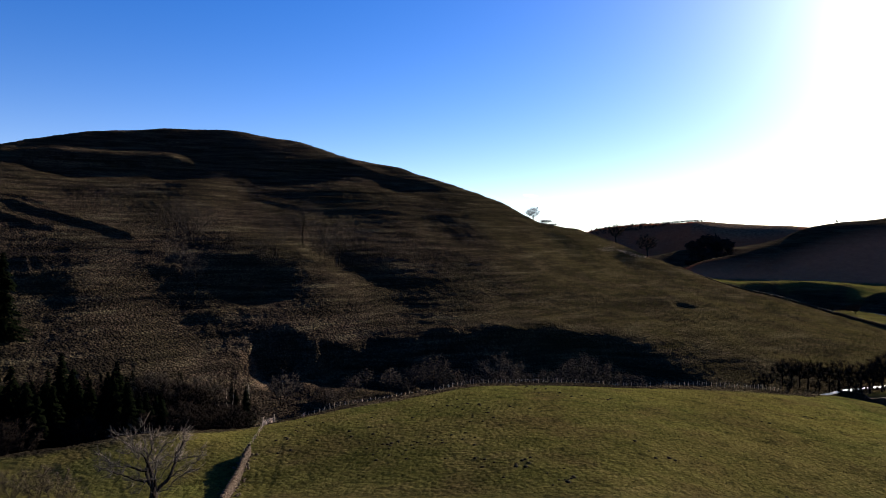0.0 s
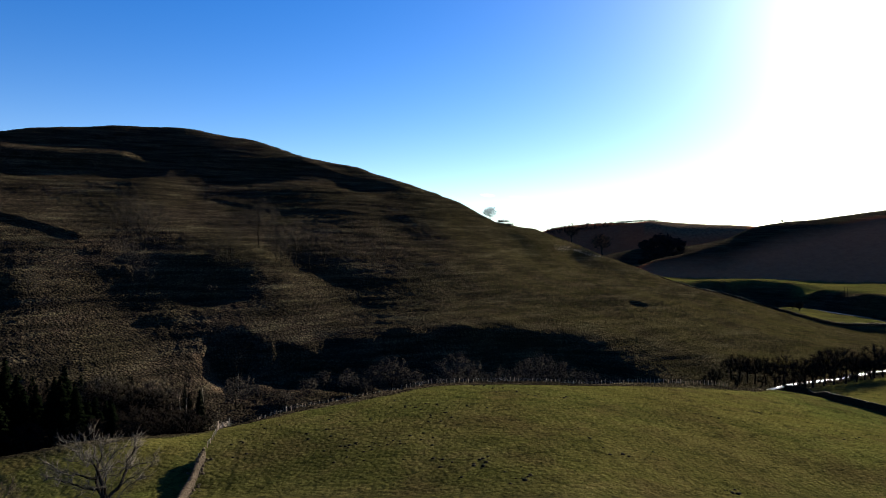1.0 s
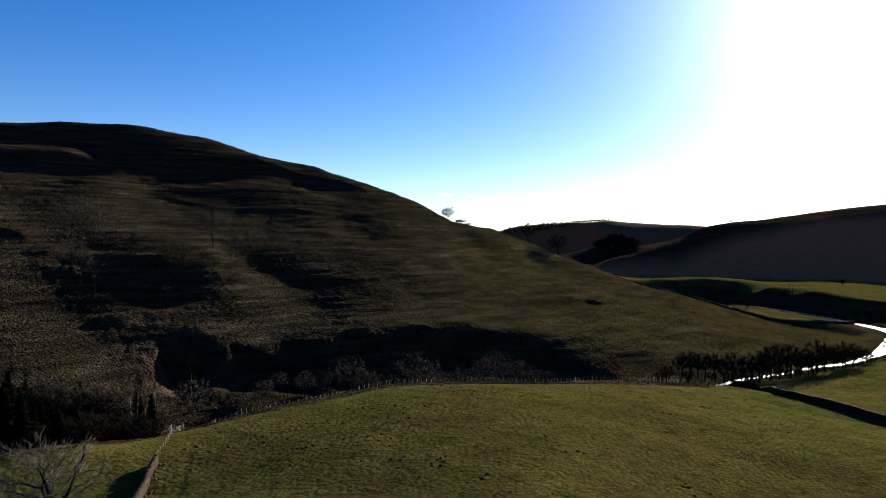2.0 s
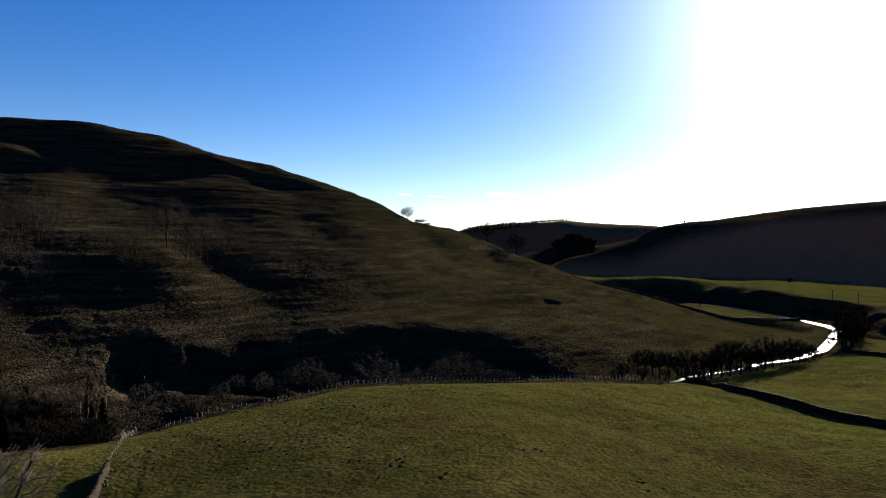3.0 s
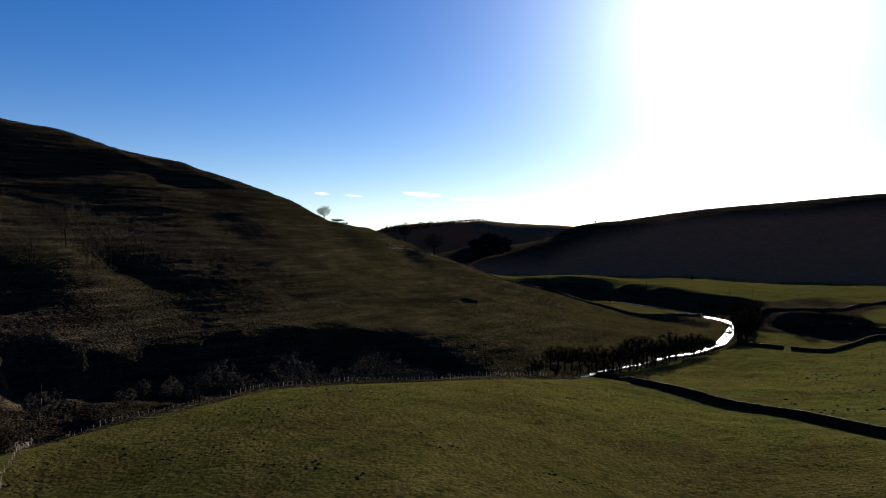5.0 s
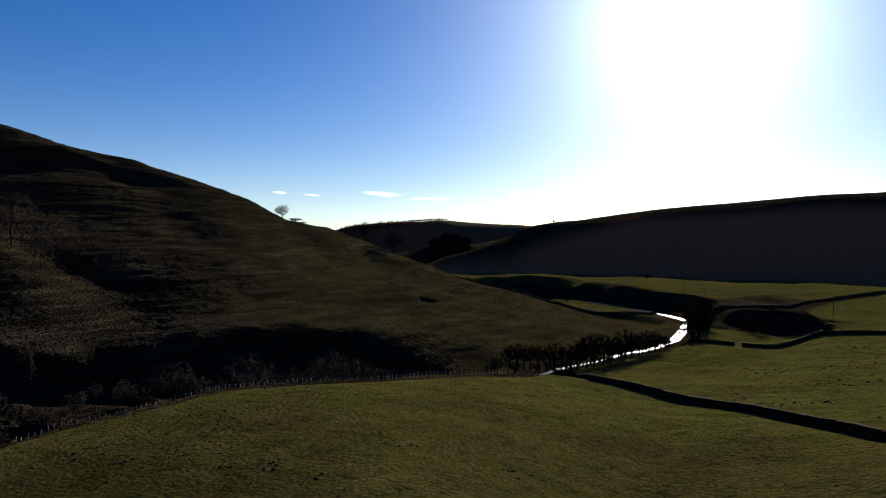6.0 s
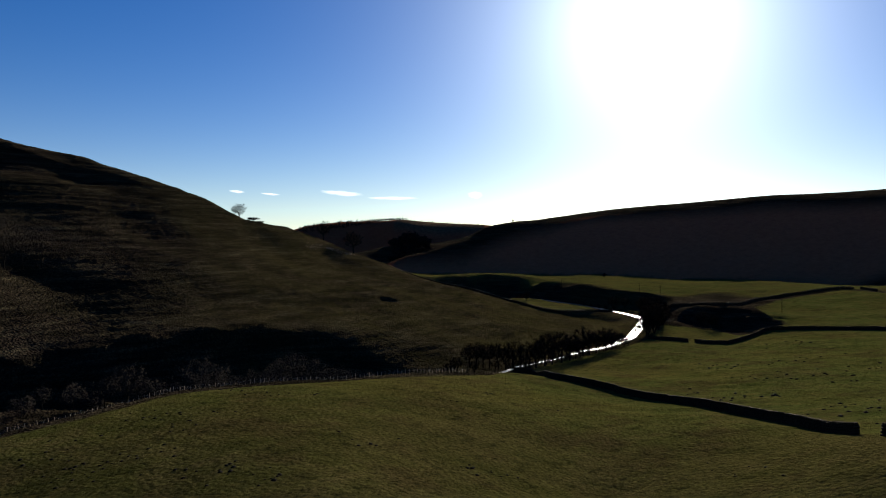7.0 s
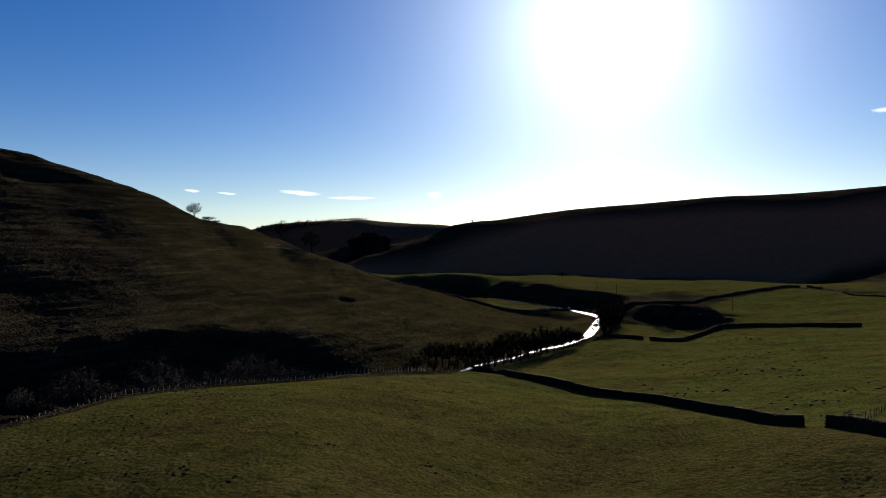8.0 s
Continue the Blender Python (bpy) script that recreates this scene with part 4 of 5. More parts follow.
def telegraph_pole(x, y, h):
    at = on_ground(x, y)
    pole = thing("telegraph_pole", at, "dark timber telegraph pole standing in a pasture", "pole", "telegraph poles")
    part("shaft", *shaft((0, 0, -0.5), (0, 0, h), 0.17, 0.12, 8), BARK, pole)
    v = box(Vector((0, 0, h - 0.4)), Vector((0.8, -0.6, 0)), (1.6, 0.12, 0.12), random.Random(1))
    part("crossarm", v, BOX, BARK, pole)


for x, y, h in POLES:
    telegraph_pole(x, y, h)

# ---- trees ----
def bare_tree(name, seed, height, width, label, category="tree", bark=None, mat=None, bole=0.25, fill=260, stems=1, lean=0.3, rise=0.12, sprays=3, spray=0.07, twig=0.012, stout=1.0, taper=2.2):
    """A leafless tree that grows towards points strewn through its crown.
    bole: the clear trunk's share of the height; fill: points in the crown; rise: how far shoots turn up; spray: length of the last twigs."""
    rng = np.random.default_rng(seed)
    step = height * 0.045
    way = rng.normal(size=(fill, 3))
    way /= np.linalg.norm(way, axis=1)[:, None]
    lobes = 0.84 + 0.2 * vnoise(way[:, 0] * 1.6 + seed, way[:, 1] * 1.6 + way[:, 2] * 1.3, seed)
    goal = way * (rng.random(fill) ** 0.42 * lobes)[:, None]
    goal = goal * (width / 2, width / 2, height * (1 - bole) / 2) + (0, 0, height * (1 + bole) / 2)
    at, up = [], []
    for k in range(stems):
        tilt = rng.normal(size=2) * (0.03 if stems == 1 else lean)
        foot = np.array([0, 0, -0.4]) if stems == 1 else np.array([0, 0, -0.4])
        n = max(2, int((height * bole + 0.4) / step))
        for i in range(n + 1):
            up.append(-1 if i == 0 else len(at) - 1)
            at.append(foot + np.array([*(tilt * i * step + rng.normal(size=2) * 0.008 * height * (i > 0)), i * step]))
    at = np.array(at)
    for _ in range(48):
        if not len(goal):
            break
        gap = goal[:, None] - at[None]
        far = np.linalg.norm(gap, axis=2)
        near = far.argmin(1)
        pull = np.zeros_like(at)
        np.add.at(pull, near, gap[np.arange(len(goal)), near] / far[np.arange(len(goal)), near][:, None])
        grow = np.flatnonzero(np.linalg.norm(pull, axis=1) > 1e-4)
        d = pull[grow] / np.linalg.norm(pull[grow], axis=1)[:, None] + rng.normal(size=(len(grow), 3)) * 0.24 + (0, 0, rise)
        fresh = at[grow] + step * d / np.linalg.norm(d, axis=1)[:, None]
        up.extend(int(i) for i in grow)
        at = np.vstack([at, fresh])
        goal = goal[np.linalg.norm(goal[:, None] - fresh[None], axis=2).min(1) > 1.5 * step]
    thick = np.zeros(len(at))
    tip = np.ones(len(at), bool)
    for i in range(len(at) - 1, -1, -1):
        thick[i] = max(thick[i], twig ** taper)
        if up[i] >= 0:
            thick[up[i]] += thick[i]
            tip[up[i]] = False
    thick = np.minimum(thick ** (1 / taper), height * 0.03 * stout)
    wood_v, wood_f, twig_v, twig_f = [], [], [], []
    pick = random.Random(seed)
    for i in range(len(at)):
        p = Vector(at[i])
        if up[i] >= 0:
            q = Vector(at[up[i]])
            stem = thick[i] > 2.6 * twig
            prism(q, p, min(thick[up[i]], thick[i] * 1.25), thick[i], 5 if stem else 3, wood_v if stem else twig_v, wood_f if stem else twig_f)
        if thick[i] < 3.2 * twig and at[i][2] > height * bole * 0.9:
            out = Vector((p.x, p.y, (p.z - height * 0.5) * 0.6)).normalized()
            for _ in range(sprays + 2 * int(tip[i])):
                w = (out * 0.7 + Vector((pick.gauss(0, 0.6), pick.gauss(0, 0.6), pick.gauss(0.25 + rise, 0.5)))).normalized()
                length = height * spray * pick.uniform(0.5, 1.2)
                m = p + w * (length * 0.55)
                w2 = (w + Vector((pick.gauss(0, 0.35), pick.gauss(0, 0.35), pick.gauss(0.1 + rise, 0.3)))).normalized()
                sliver(p, p + w * length, twig * 0.9, twig_v, twig_f)
                sliver(m, m + w2 * (length * 0.6), twig * 0.7, twig_v, twig_f)
    tree = thing(name, (0, 0, 0), label, category)
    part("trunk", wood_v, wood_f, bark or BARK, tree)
    part("crown", twig_v, twig_f, mat or BACKLIT_TWIG, tree, "bare winter twigs")
    return tree


def spruce(seed, height, label):
    rng = random.Random(seed)
    tree = thing("spruce", (0, 0, 0), label, "tree")
    part("trunk", *shaft((0, 0, -0.5), (0, 0, height * 0.97), height * 0.014, 0.03, 7), BARK, tree)
    v, f = [], []
    z = height * 0.05
    while z < height * 0.985:
        u = z / height
        reach = height * 0.24 * (1 - u) ** 0.8 * rng.uniform(0.75, 1.15) + 0.15
        for _ in range(6 if u < 0.85 else 4):
            a = rng.uniform(0, 2 * math.pi)
            out = Vector((math.cos(a), math.sin(a), 0))
            r = reach * rng.uniform(0.65, 1.1)
            side = Vector((-out.y, out.x, 0))
            n = max(3, int(r * 2.2))
            for s in range(n):
                t0, t1 = s / n, min(1.12, (s + 1.7) / n)
                p = out * (r * t0) + Vector((0, 0, z - 0.28 * r * t0 ** 1.5))
                q = out * (r * t1) + Vector((0, 0, z - 0.28 * r * t1 ** 1.5 - rng.uniform(0, 0.25)))
                w = (0.36 + 0.3 * (1 - t0)) * rng.uniform(0.7, 1.3)
                b = len(v)
                drop = Vector((0, 0, -rng.uniform(0.2, 0.6)))
                v.extend([p, q + side * 0.05, p * 0.5 + q * 0.5 + side * w + drop, p * 0.5 + q * 0.5 - side * w + drop])
                f.extend([(b, b + 2, b + 1), (b, b + 1, b + 3)])
        z += height * 0.016 + 0.14
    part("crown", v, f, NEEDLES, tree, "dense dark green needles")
    return tree


def stand(models, rows, seed, label="", group="", sink=0.2, squash=1.0, turn=None):
    """Copies of the models, each at its place and height."""
    rng = random.Random(seed)
    for i, (x, y, h) in enumerate(rows):
        ob, native = models[i % len(models)]
        k = max(h, 0.8) / native
        at = on_ground(x, y, sink)
        c = copy_thing(ob, Matrix.Translation(at) @ pose(0, 0, 0, 0, 0, rng.uniform(0, 360) if turn is None else turn) @ Matrix.Diagonal((k * squash, k * squash, k, 1)))
        tagged(c, label, "", group)


def retire(models):
    """Take away the patterns from which the copies were made."""
    for ob, _ in models:
        for o in (*ob.children_recursive, ob):
            bpy.data.objects.remove(o)


HILL_TREES = [
    (-112.7, 287.5, 18.7), (-102.2, 279.1, 20.2), (-63.9, 310.3, 22.4), (-46.4, 303.4, 20.9), (-118.6, 225.2, 8.5),
]
CREST_TREES = [
    (59.3, 446.1, 9.8), (56.5, 447.4, 6.1),
]
SKYLINE_TREES = [
    (122.2, 480.7, 15.2), (142.5, 474, 17.7),
]

broad = [(bare_tree("bare_tree", k, 12, 11, "leafless broad-crowned tree", mat=LIT_TWIG, twig=0.03, sprays=5, spray=0.08), 12) for k in (3, 8, 15)]
gauzy = [(bare_tree("bare_tree", k, 12, 12, "leafless tree", bole=0.18, mat=LIT_TWIG, twig=0.016, sprays=5, spray=0.09), 12) for k in (3, 9, 15)]
stand(gauzy, HILL_TREES, 1, "leafless broad-crowned tree on a rough brown hillside", "hillside trees", squash=1.1)
crest = [(bare_tree("bare_tree", k, 14, 13, "leafless tree", bole=0.2, fill=340, twig=0.045, sprays=5, spray=0.09), 14) for k in (64, 67)]
twin = [(bare_tree("bare_tree", k, 11, 11.5, "leafless tree", stems=2, lean=0.2, bole=0.1, fill=340, twig=0.036, sprays=5, spray=0.09), 11) for k in (82, 84)]
stand(twin, CREST_TREES, 13, "leafless twin-stemmed tree silhouetted on the hill crest", "skyline trees")
stand(crest, SKYLINE_TREES, 2, "leafless tree silhouetted on the shoulder of the hill", "skyline trees", squash=1.1)
GORGE_TREES = [
    (18.6, 221.2, 23.8), (47.6, 228.1, 23.8), (-2.9, 220, 14), (40.8, 227.4, 21), (54.9, 229.5, 19.4), (-8.8, 215.8, 9.9),
    (-16.1, 206.4, 9.1), (-23.9, 211.7, 7.3), (63.4, 227.3, 14),
]

stand(broad, GORGE_TREES, 12, "grey leafless tree in the shaded gorge", "gorge trees")
RIVER_TREES = [
    (115.4, 231.4, 8.8), (117.7, 229.8, 10.8), (119.4, 227.7, 8.7), (120.8, 225.2, 9.9), (123.4, 223, 10.2), (125.1, 220.3, 9.4),
    (127.3, 218.6, 11.9), (130.6, 218.8, 9.9), (134.1, 218, 10.9), (136.5, 217.4, 10.2), (141.2, 218.9, 13.1), (146.2, 221.2, 13.5),
    (152.8, 224.8, 13.1), (158.7, 227.5, 10.5), (163, 229.5, 9.3), (168.2, 231.8, 13), (172, 232.8, 10.2), (177.6, 235.5, 10), (183.7, 238.5, 10.9),
    (190.9, 242.4, 10), (200.1, 248.6, 7.3),
]
RIVER_ALDERS = [
    (104, 226, 5), (108, 227.5, 6.5), (114, 224, 4.5), (122, 223, 4.5), (131, 222, 4), (152.2, 226.8, 5), (163, 236, 6.5), (169.1, 236.4, 7),
    (180, 243, 6.5), (184, 241, 6.5), (195, 247.5, 6.5), (202.9, 250.1, 6), (126, 219, 6), (131.4, 215.7, 6.5), (141, 224.5, 7), (144.3, 222.3, 7.5),
    (160, 230, 7), (166.1, 230.9, 8), (185, 239, 8), (189.9, 238.1, 7.5), (200, 245.5, 6.5),
]
BANK_ALDERS = [
    (232.9, 267.1, 12.4), (240, 271, 9.9), (266.3, 296.1, 8.3), (286.9, 326.9, 7.9), (297.8, 347.6, 6.5), (283.4, 467.3, 7.7), (284.5, 478, 4.6),
    (279.6, 279, 7.9), (277.6, 268.8, 7.7), (305.8, 387.3, 9.4), (309.5, 379.3, 9.4), (299, 378, 4.5), (300, 388, 4), (301.5, 398, 4),
    (302, 408, 3.5), (303, 418, 3.5), (292, 350, 4.5), (270, 300, 6), (284, 322, 6), (265.4, 306.7, 9.1), (242.4, 277.3, 13.5), (238.9, 269.8, 15.3),
    (250.6, 279.5, 13.1), (265.7, 293.2, 10.5), (264, 299.3, 13.9), (284.7, 318.8, 14.2), (287.3, 330, 14.5), (289.3, 318.9, 10.7),
    (291.9, 339.6, 12.6), (293, 499, 4), (298, 494, 3.5), (286, 500, 4.5),
]

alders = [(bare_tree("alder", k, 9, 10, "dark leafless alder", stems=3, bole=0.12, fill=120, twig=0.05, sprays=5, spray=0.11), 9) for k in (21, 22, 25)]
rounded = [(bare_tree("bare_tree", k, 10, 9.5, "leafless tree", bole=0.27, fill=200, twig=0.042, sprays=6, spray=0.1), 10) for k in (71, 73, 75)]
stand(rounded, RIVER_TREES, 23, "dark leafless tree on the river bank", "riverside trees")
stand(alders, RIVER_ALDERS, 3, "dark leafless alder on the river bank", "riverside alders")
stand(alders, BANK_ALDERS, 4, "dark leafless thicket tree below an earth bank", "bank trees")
HILL_SHRUBS = [
    (-70.5, 258.9, 4.5), (157.5, 497.7, 9.8), (67.4, 445.9, 0.9),
]
GORGE_SHRUBS = [
    (14.9, 221.5, 15.5), (23.1, 220.8, 18.1), (3, 222, 12.1), (72.5, 220.4, 8.8), (-27.7, 203.1, 6.3), (-46.4, 196.6, 10.5), (-33.5, 193.1, 5.9),
    (-63.8, 179, 13.7), (-69.4, 172.6, 14.8), (-74.6, 174.7, 14.2), (-11.4, 214.7, 6.2), (34.1, 233.5, 19.8),
]

shrubs = [(bare_tree("thorn_shrub", k, 5, 6.5, "twiggy leafless thorn shrub", "shrub", stems=6, bole=0.08, fill=160, mat=LIT_TWIG, twig=0.014, sprays=5, spray=0.1), 5) for k in (31, 32)]
stand(shrubs, HILL_SHRUBS, 5, "twiggy leafless thorn shrub on the open hillside", "hillside shrubs")
stand(shrubs, GORGE_SHRUBS, 6, "twiggy leafless shrub in the shaded gorge below the hill", "gorge shrubs")
BIRCHES = [
    (-57.5, 181.1, 19.5), (-55.5, 179.6, 18.3), (-53.8, 188.5, 17.8), (-54.3, 182.1, 14.1), (-59.4, 180.5, 14.3), (-49.1, 208.3, 14.6),
]

birches = [(bare_tree("birch", k, 12, 4.5, "slender pale birch", bark=PALE_BARK, bole=0.35, fill=120, rise=0.3, twig=0.018, stout=0.5), 12) for k in (41, 44)]
WISPY_TREES = [
    (-53.3, 294.2, 18.4), (-33.9, 304.4, 20.9), (-23.7, 304, 17.2), (-67, 272.7, 19.8), (135.7, 406.3, 7.5), (116.3, 362.7, 5.7),
    (-96.4, 251.2, 17.9), (-91.1, 249.8, 15.5), (-72.9, 271, 11.7), (-50.2, 289.1, 18.3), (-40, 302.7, 20.5), (-103.8, 258.2, 11.6),
]

wisps = [(bare_tree("bare_tree", k, 12, 8, "wispy grey leafless tree", bole=0.22, fill=160, rise=0.25, mat=LIT_TWIG, twig=0.014, sprays=4, spray=0.09, stout=0.6), 12) for k in (46, 47)]
stand(wisps, WISPY_TREES, 17, "wispy grey leafless tree on the hillside terrace", "hillside trees")
stand(birches, BIRCHES, 7, "slender leafless birch with a pale trunk in the gorge", "birches", squash=0.7)
SPRUCES = [
    (-87.1, 155.2, 23.8), (-86.4, 148.7, 20.8), (-80.2, 147.6, 21.5), (-77.7, 162.4, 20.9), (-71.6, 154.2, 18.5), (-73, 148, 19.2),
    (-88.4, 139.3, 23.7), (-94.7, 143.6, 24.4), (-83.7, 136.4, 20.9), (-96, 140.3, 28.5), (-79.1, 152.7, 17.9), (-122.2, 188.9, 25.1),
    (-50.1, 172.9, 12), (-81, 135.7, 17.6), (-91.8, 131, 25.3),
]
# added spruces that fill the gorge's dark mass, placed to fit the camera's view
FILL_SPRUCES = [
    (-89.5, 170.2, 10.7), (-86.5, 171.7, 11.2), (-85.2, 173, 11.3), (-81.1, 173.7, 8), (-79.2, 176.4, 9.7), (-76.4, 178.3, 8.4),
    (-72.6, 176.5, 10.6), (-70.1, 178.4, 8.1), (-67.1, 182.2, 7.5), (-63.7, 184.1, 6.4), (-59.5, 183.1, 6.7), (-56.6, 185.8, 8.2),
    (-91.1, 174.4, 8.8), (-87, 176.5, 7.2), (-85.2, 179, 6.6), (-82.1, 180.1, 8.4), (-78.3, 180.5, 7.4), (-74.3, 182.2, 7.9),
    (-71.1, 184.7, 8.8), (-67.4, 184.9, 6.1), (-63.2, 188.8, 4.1), (-60.1, 193.2, 6.3),
    (-89.8, 138.5, 17.3), (-92.8, 145.3, 16.8), (-90.9, 143.7, 15.8), (-95.6, 153.6, 14.4), (-88.3, 143.9, 17.9), (-85.8, 142, 20),
    (-93.1, 156.6, 14.5), (-84.7, 144.3, 18.8), (-88.5, 152.3, 16.6), (-81.2, 141.7, 19.2), (-91.7, 162.2, 15.4), (-81.5, 145.5, 22.1),
    (-83.5, 151.8, 16.4), (-79.4, 146.5, 16.3), (-78.9, 147.4, 18.3), (-80.4, 151.9, 14.6), (-81.9, 157.4, 12.9), (-81.5, 158.5, 14.8),
    (-74.1, 146.4, 15.1), (-75.3, 150.9, 16.8), (-72.1, 147.2, 19.1), (-69.6, 143.9, 20.5), (-75.5, 158.4, 18.6), (-79.1, 168.4, 12.5),
    (-66.8, 144.6, 16.9), (-76.8, 170.1, 8.1), (-67.9, 152.2, 14.8), (-68.1, 156.1, 14.7), (-64.5, 150.5, 12), (-64.3, 152.5, 14.4),
    (-60.6, 146.2, 14.1),
]
GORGE_SCRUB = [
    (-93.8, 156, 12.7), (-87.9, 159.4, 12), (-81.2, 160.6, 13.5), (-82.2, 127.9, 12.6), (-75.5, 141.1, 12), (-71.7, 143, 11.2), (-85.1, 125.9, 13.1),
    (-64.9, 146.3, 11), (-59.7, 148.5, 10.2), (-58.1, 152.3, 9.4), (-53.4, 157.2, 8.4), (-51, 160.1, 8), (-55.4, 150.1, 8.1), (-63.6, 156.5, 11.7),
    (-64.4, 162.9, 8.8), (-61.3, 159.3, 12.2), (-56.5, 149.5, 11.5), (-64.8, 175.5, 8.8), (-59.6, 165.1, 9.7), (-53.4, 152.6, 10.1),
    (-54.9, 161.2, 11.3), (-52.1, 156.8, 8.5), (-50.7, 156.6, 7.9), (-55.8, 176.1, 8.6), (-46.9, 151.9, 7.6), (-50.2, 166.4, 9.2),
    (-46.7, 159.1, 7.9), (-51.4, 178.6, 8.5),
    (-75, 169.1, 14.5), (-69.1, 168.4, 15.5), (-66.9, 173.6, 14.5), (-61.7, 169.1, 14.5), (-60.5, 173.8, 13), (-95.9, 159.4, 16), (-88.7, 165.8, 14),
]

spruces = [(spruce(51, 20, "tall dark green spruce in the gorge"), 20), (spruce(52, 20, "tall dark green spruce in the gorge"), 20), (spruce(53, 16, "tall dark green spruce in the gorge"), 16)]
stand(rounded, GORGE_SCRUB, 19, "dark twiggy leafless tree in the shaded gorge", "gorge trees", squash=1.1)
stand(spruces, FILL_SPRUCES, 18, "dark green spruce added to fill the gorge's black mass", "spruces")
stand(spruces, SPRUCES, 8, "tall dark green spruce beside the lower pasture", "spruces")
FORE_TREE = (-38.4, 89.6, 12.2)
FORE_SHRUBS = [
    (-59.1, 93.1, 4.4), (-55.2, 91.8, 6), (-52.4, 91.6, 5.5), (-49.2, 90.5, 3.7), (-61.8, 93.1, 4.6),
]

ash = [(bare_tree("ash_tree", 118, 11, 16, "leafless ash", bark=BARK, mat=SUNLIT_ASH_TWIG, bole=0.07, fill=160, rise=0.3, sprays=3, spray=0.12, twig=0.034, stout=2.0, taper=1.55), 11)]
stand(ash, [FORE_TREE], 9, "leafless ash in the lower pasture, its upturned twigs coloured pale as if sunlit", turn=-95)
hedge = [(bare_tree("thorn_shrub", k, 5, 7, "wispy leafless shrub", "shrub", stems=5, bole=0.08, fill=120, rise=0.25, sprays=4, spray=0.1, twig=0.012, bark=HEDGE, mat=HEDGE), 5) for k in (35, 36)]
stand(hedge, FORE_SHRUBS, 10, "twiggy leafless hedge shrub in the lower pasture", "pasture shrubs")
low = [(bare_tree("thorn_shrub", 37, 3, 9, "wind-clipped thorn", "shrub", stems=7, bole=0.12, fill=150, twig=0.02, sprays=6, spray=0.16), 3)]
stand(low, [(67.5, 445, 3.4), (72, 443.5, 2.2)], 31, "low wind-clipped thorn shrub on the hill crest", "skyline shrubs")
for kind in (low, broad, gauzy, rounded, crest, twin, alders, shrubs, birches, wisps, spruces, ash, hedge):
    retire(kind)


# ---- far woods ----
def far_wood(name, trees, label, seed, dense=40):
    rng = random.Random(seed)
    verts, faces = [], []
    z = ground_z(np.array([t[0] for t in trees]), np.array([t[1] for t in trees]))
    for (x, y, h), g in zip(trees, z):
        base = Vector((x, y, float(g) - 0.3))
        prism(base, base + Vector((0, 0, h * 0.7)), h * 0.03, h * 0.012, 4, verts, faces)
        for _ in range(dense):
            a, c, r = rng.uniform(0, 6.28), rng.uniform(-1, 1), rng.random() ** 0.4
            s = math.sqrt(1 - c * c) * r
            p = base + Vector((math.cos(a) * s * h * 0.36, math.sin(a) * s * h * 0.36, h * (0.62 + 0.38 * c * r)))
            e = h * rng.uniform(0.06, 0.13)
            n = len(verts)
            verts.extend(p + Vector((rng.gauss(0, e), rng.gauss(0, e), rng.gauss(0, e))) for _ in range(3))
            faces.append((n, n + 1, n + 2))
    me = mesh_from(name, verts, faces)
    me.materials.append(FAR_TWIG)
    return tagged(new(name, me), label, "wood", kind="stuff")


FAR_CLUMP = [
    (391.1, 1079.7, 13), (400, 1076.5, 17), (407.9, 1073.5, 20), (415.8, 1070.5, 21), (423.7, 1067.4, 21), (431.6, 1064.2, 19), (439.5, 1061, 16),
    (447.4, 1057.7, 12),
]

RIDGE_WOOD = [
    (467.5, 2148), (509.2, 2138.5), (576.2, 2121.5), (643.7, 2102), (711.3, 2080.1), (778.8, 2055.9),
]
RIDGE_ROW = [
    (778.7, 2055.9), (879.3, 2015), (945.6, 1984.8), (1014.3, 1950.6),
]

LONE_BUSHES = [
    (529.6, 914.3, 3.6), (424.5, 552, 5),
]

rng = random.Random(77)
far_wood("far_wood", [(x * k + rng.uniform(-6, 6), y * k, h * rng.uniform(0.75, 1.05)) for x, y, h in FAR_CLUMP for k in (rng.uniform(0.9, 1.05) for _ in range(14))], "dark clump of leafless trees on a far slope", 78, 60)
ridge = [(p.x + rng.uniform(-3, 3), p.y + rng.uniform(-45, 15), rng.uniform(5, 9)) for p, w in resample(RIDGE_WOOD, 0.9)]
far_wood("ridge_wood", ridge, "strip of woodland along the far skyline", 79, 30)
row = [(p.x + rng.uniform(-6, 6), p.y + rng.uniform(-10, 10), rng.uniform(3, 6)) for p, w in resample(RIDGE_ROW, 7.0)]
far_wood("ridge_hedge", row, "broken row of hedgerow trees along the far skyline", 80, 30)
far_wood("lone_bushes", LONE_BUSHES, "solitary dark bushes on the hill crest and far pasture", 81, 120)

# ---- stones, molehills and clouds ----
def lump(rng, c, r, squash, verts, faces):
    """A low uneven mound or boulder of 24 triangles."""
    n = len(verts)
    verts.append(c + Vector((0, 0, r * squash)))
    for ring, (k, h) in enumerate(((0.62, 0.72), (1.0, -0.12))):
        for i in range(8):
            a = 2 * math.pi * (i + 0.5 * ring) / 8
            q = r * k * rng.uniform(0.8, 1.2)
            verts.append(c + Vector((q * math.cos(a), q * math.sin(a), r * squash * h * rng.uniform(0.8, 1.2))))
    for i in range(8):
        j = (i + 1) % 8
        faces.append((n, n + 1 + i, n + 1 + j))
        faces.append((n + 1 + i, n + 9 + i, n + 1 + j))
        faces.append((n + 1 + j, n + 9 + i, n + 9 + j))


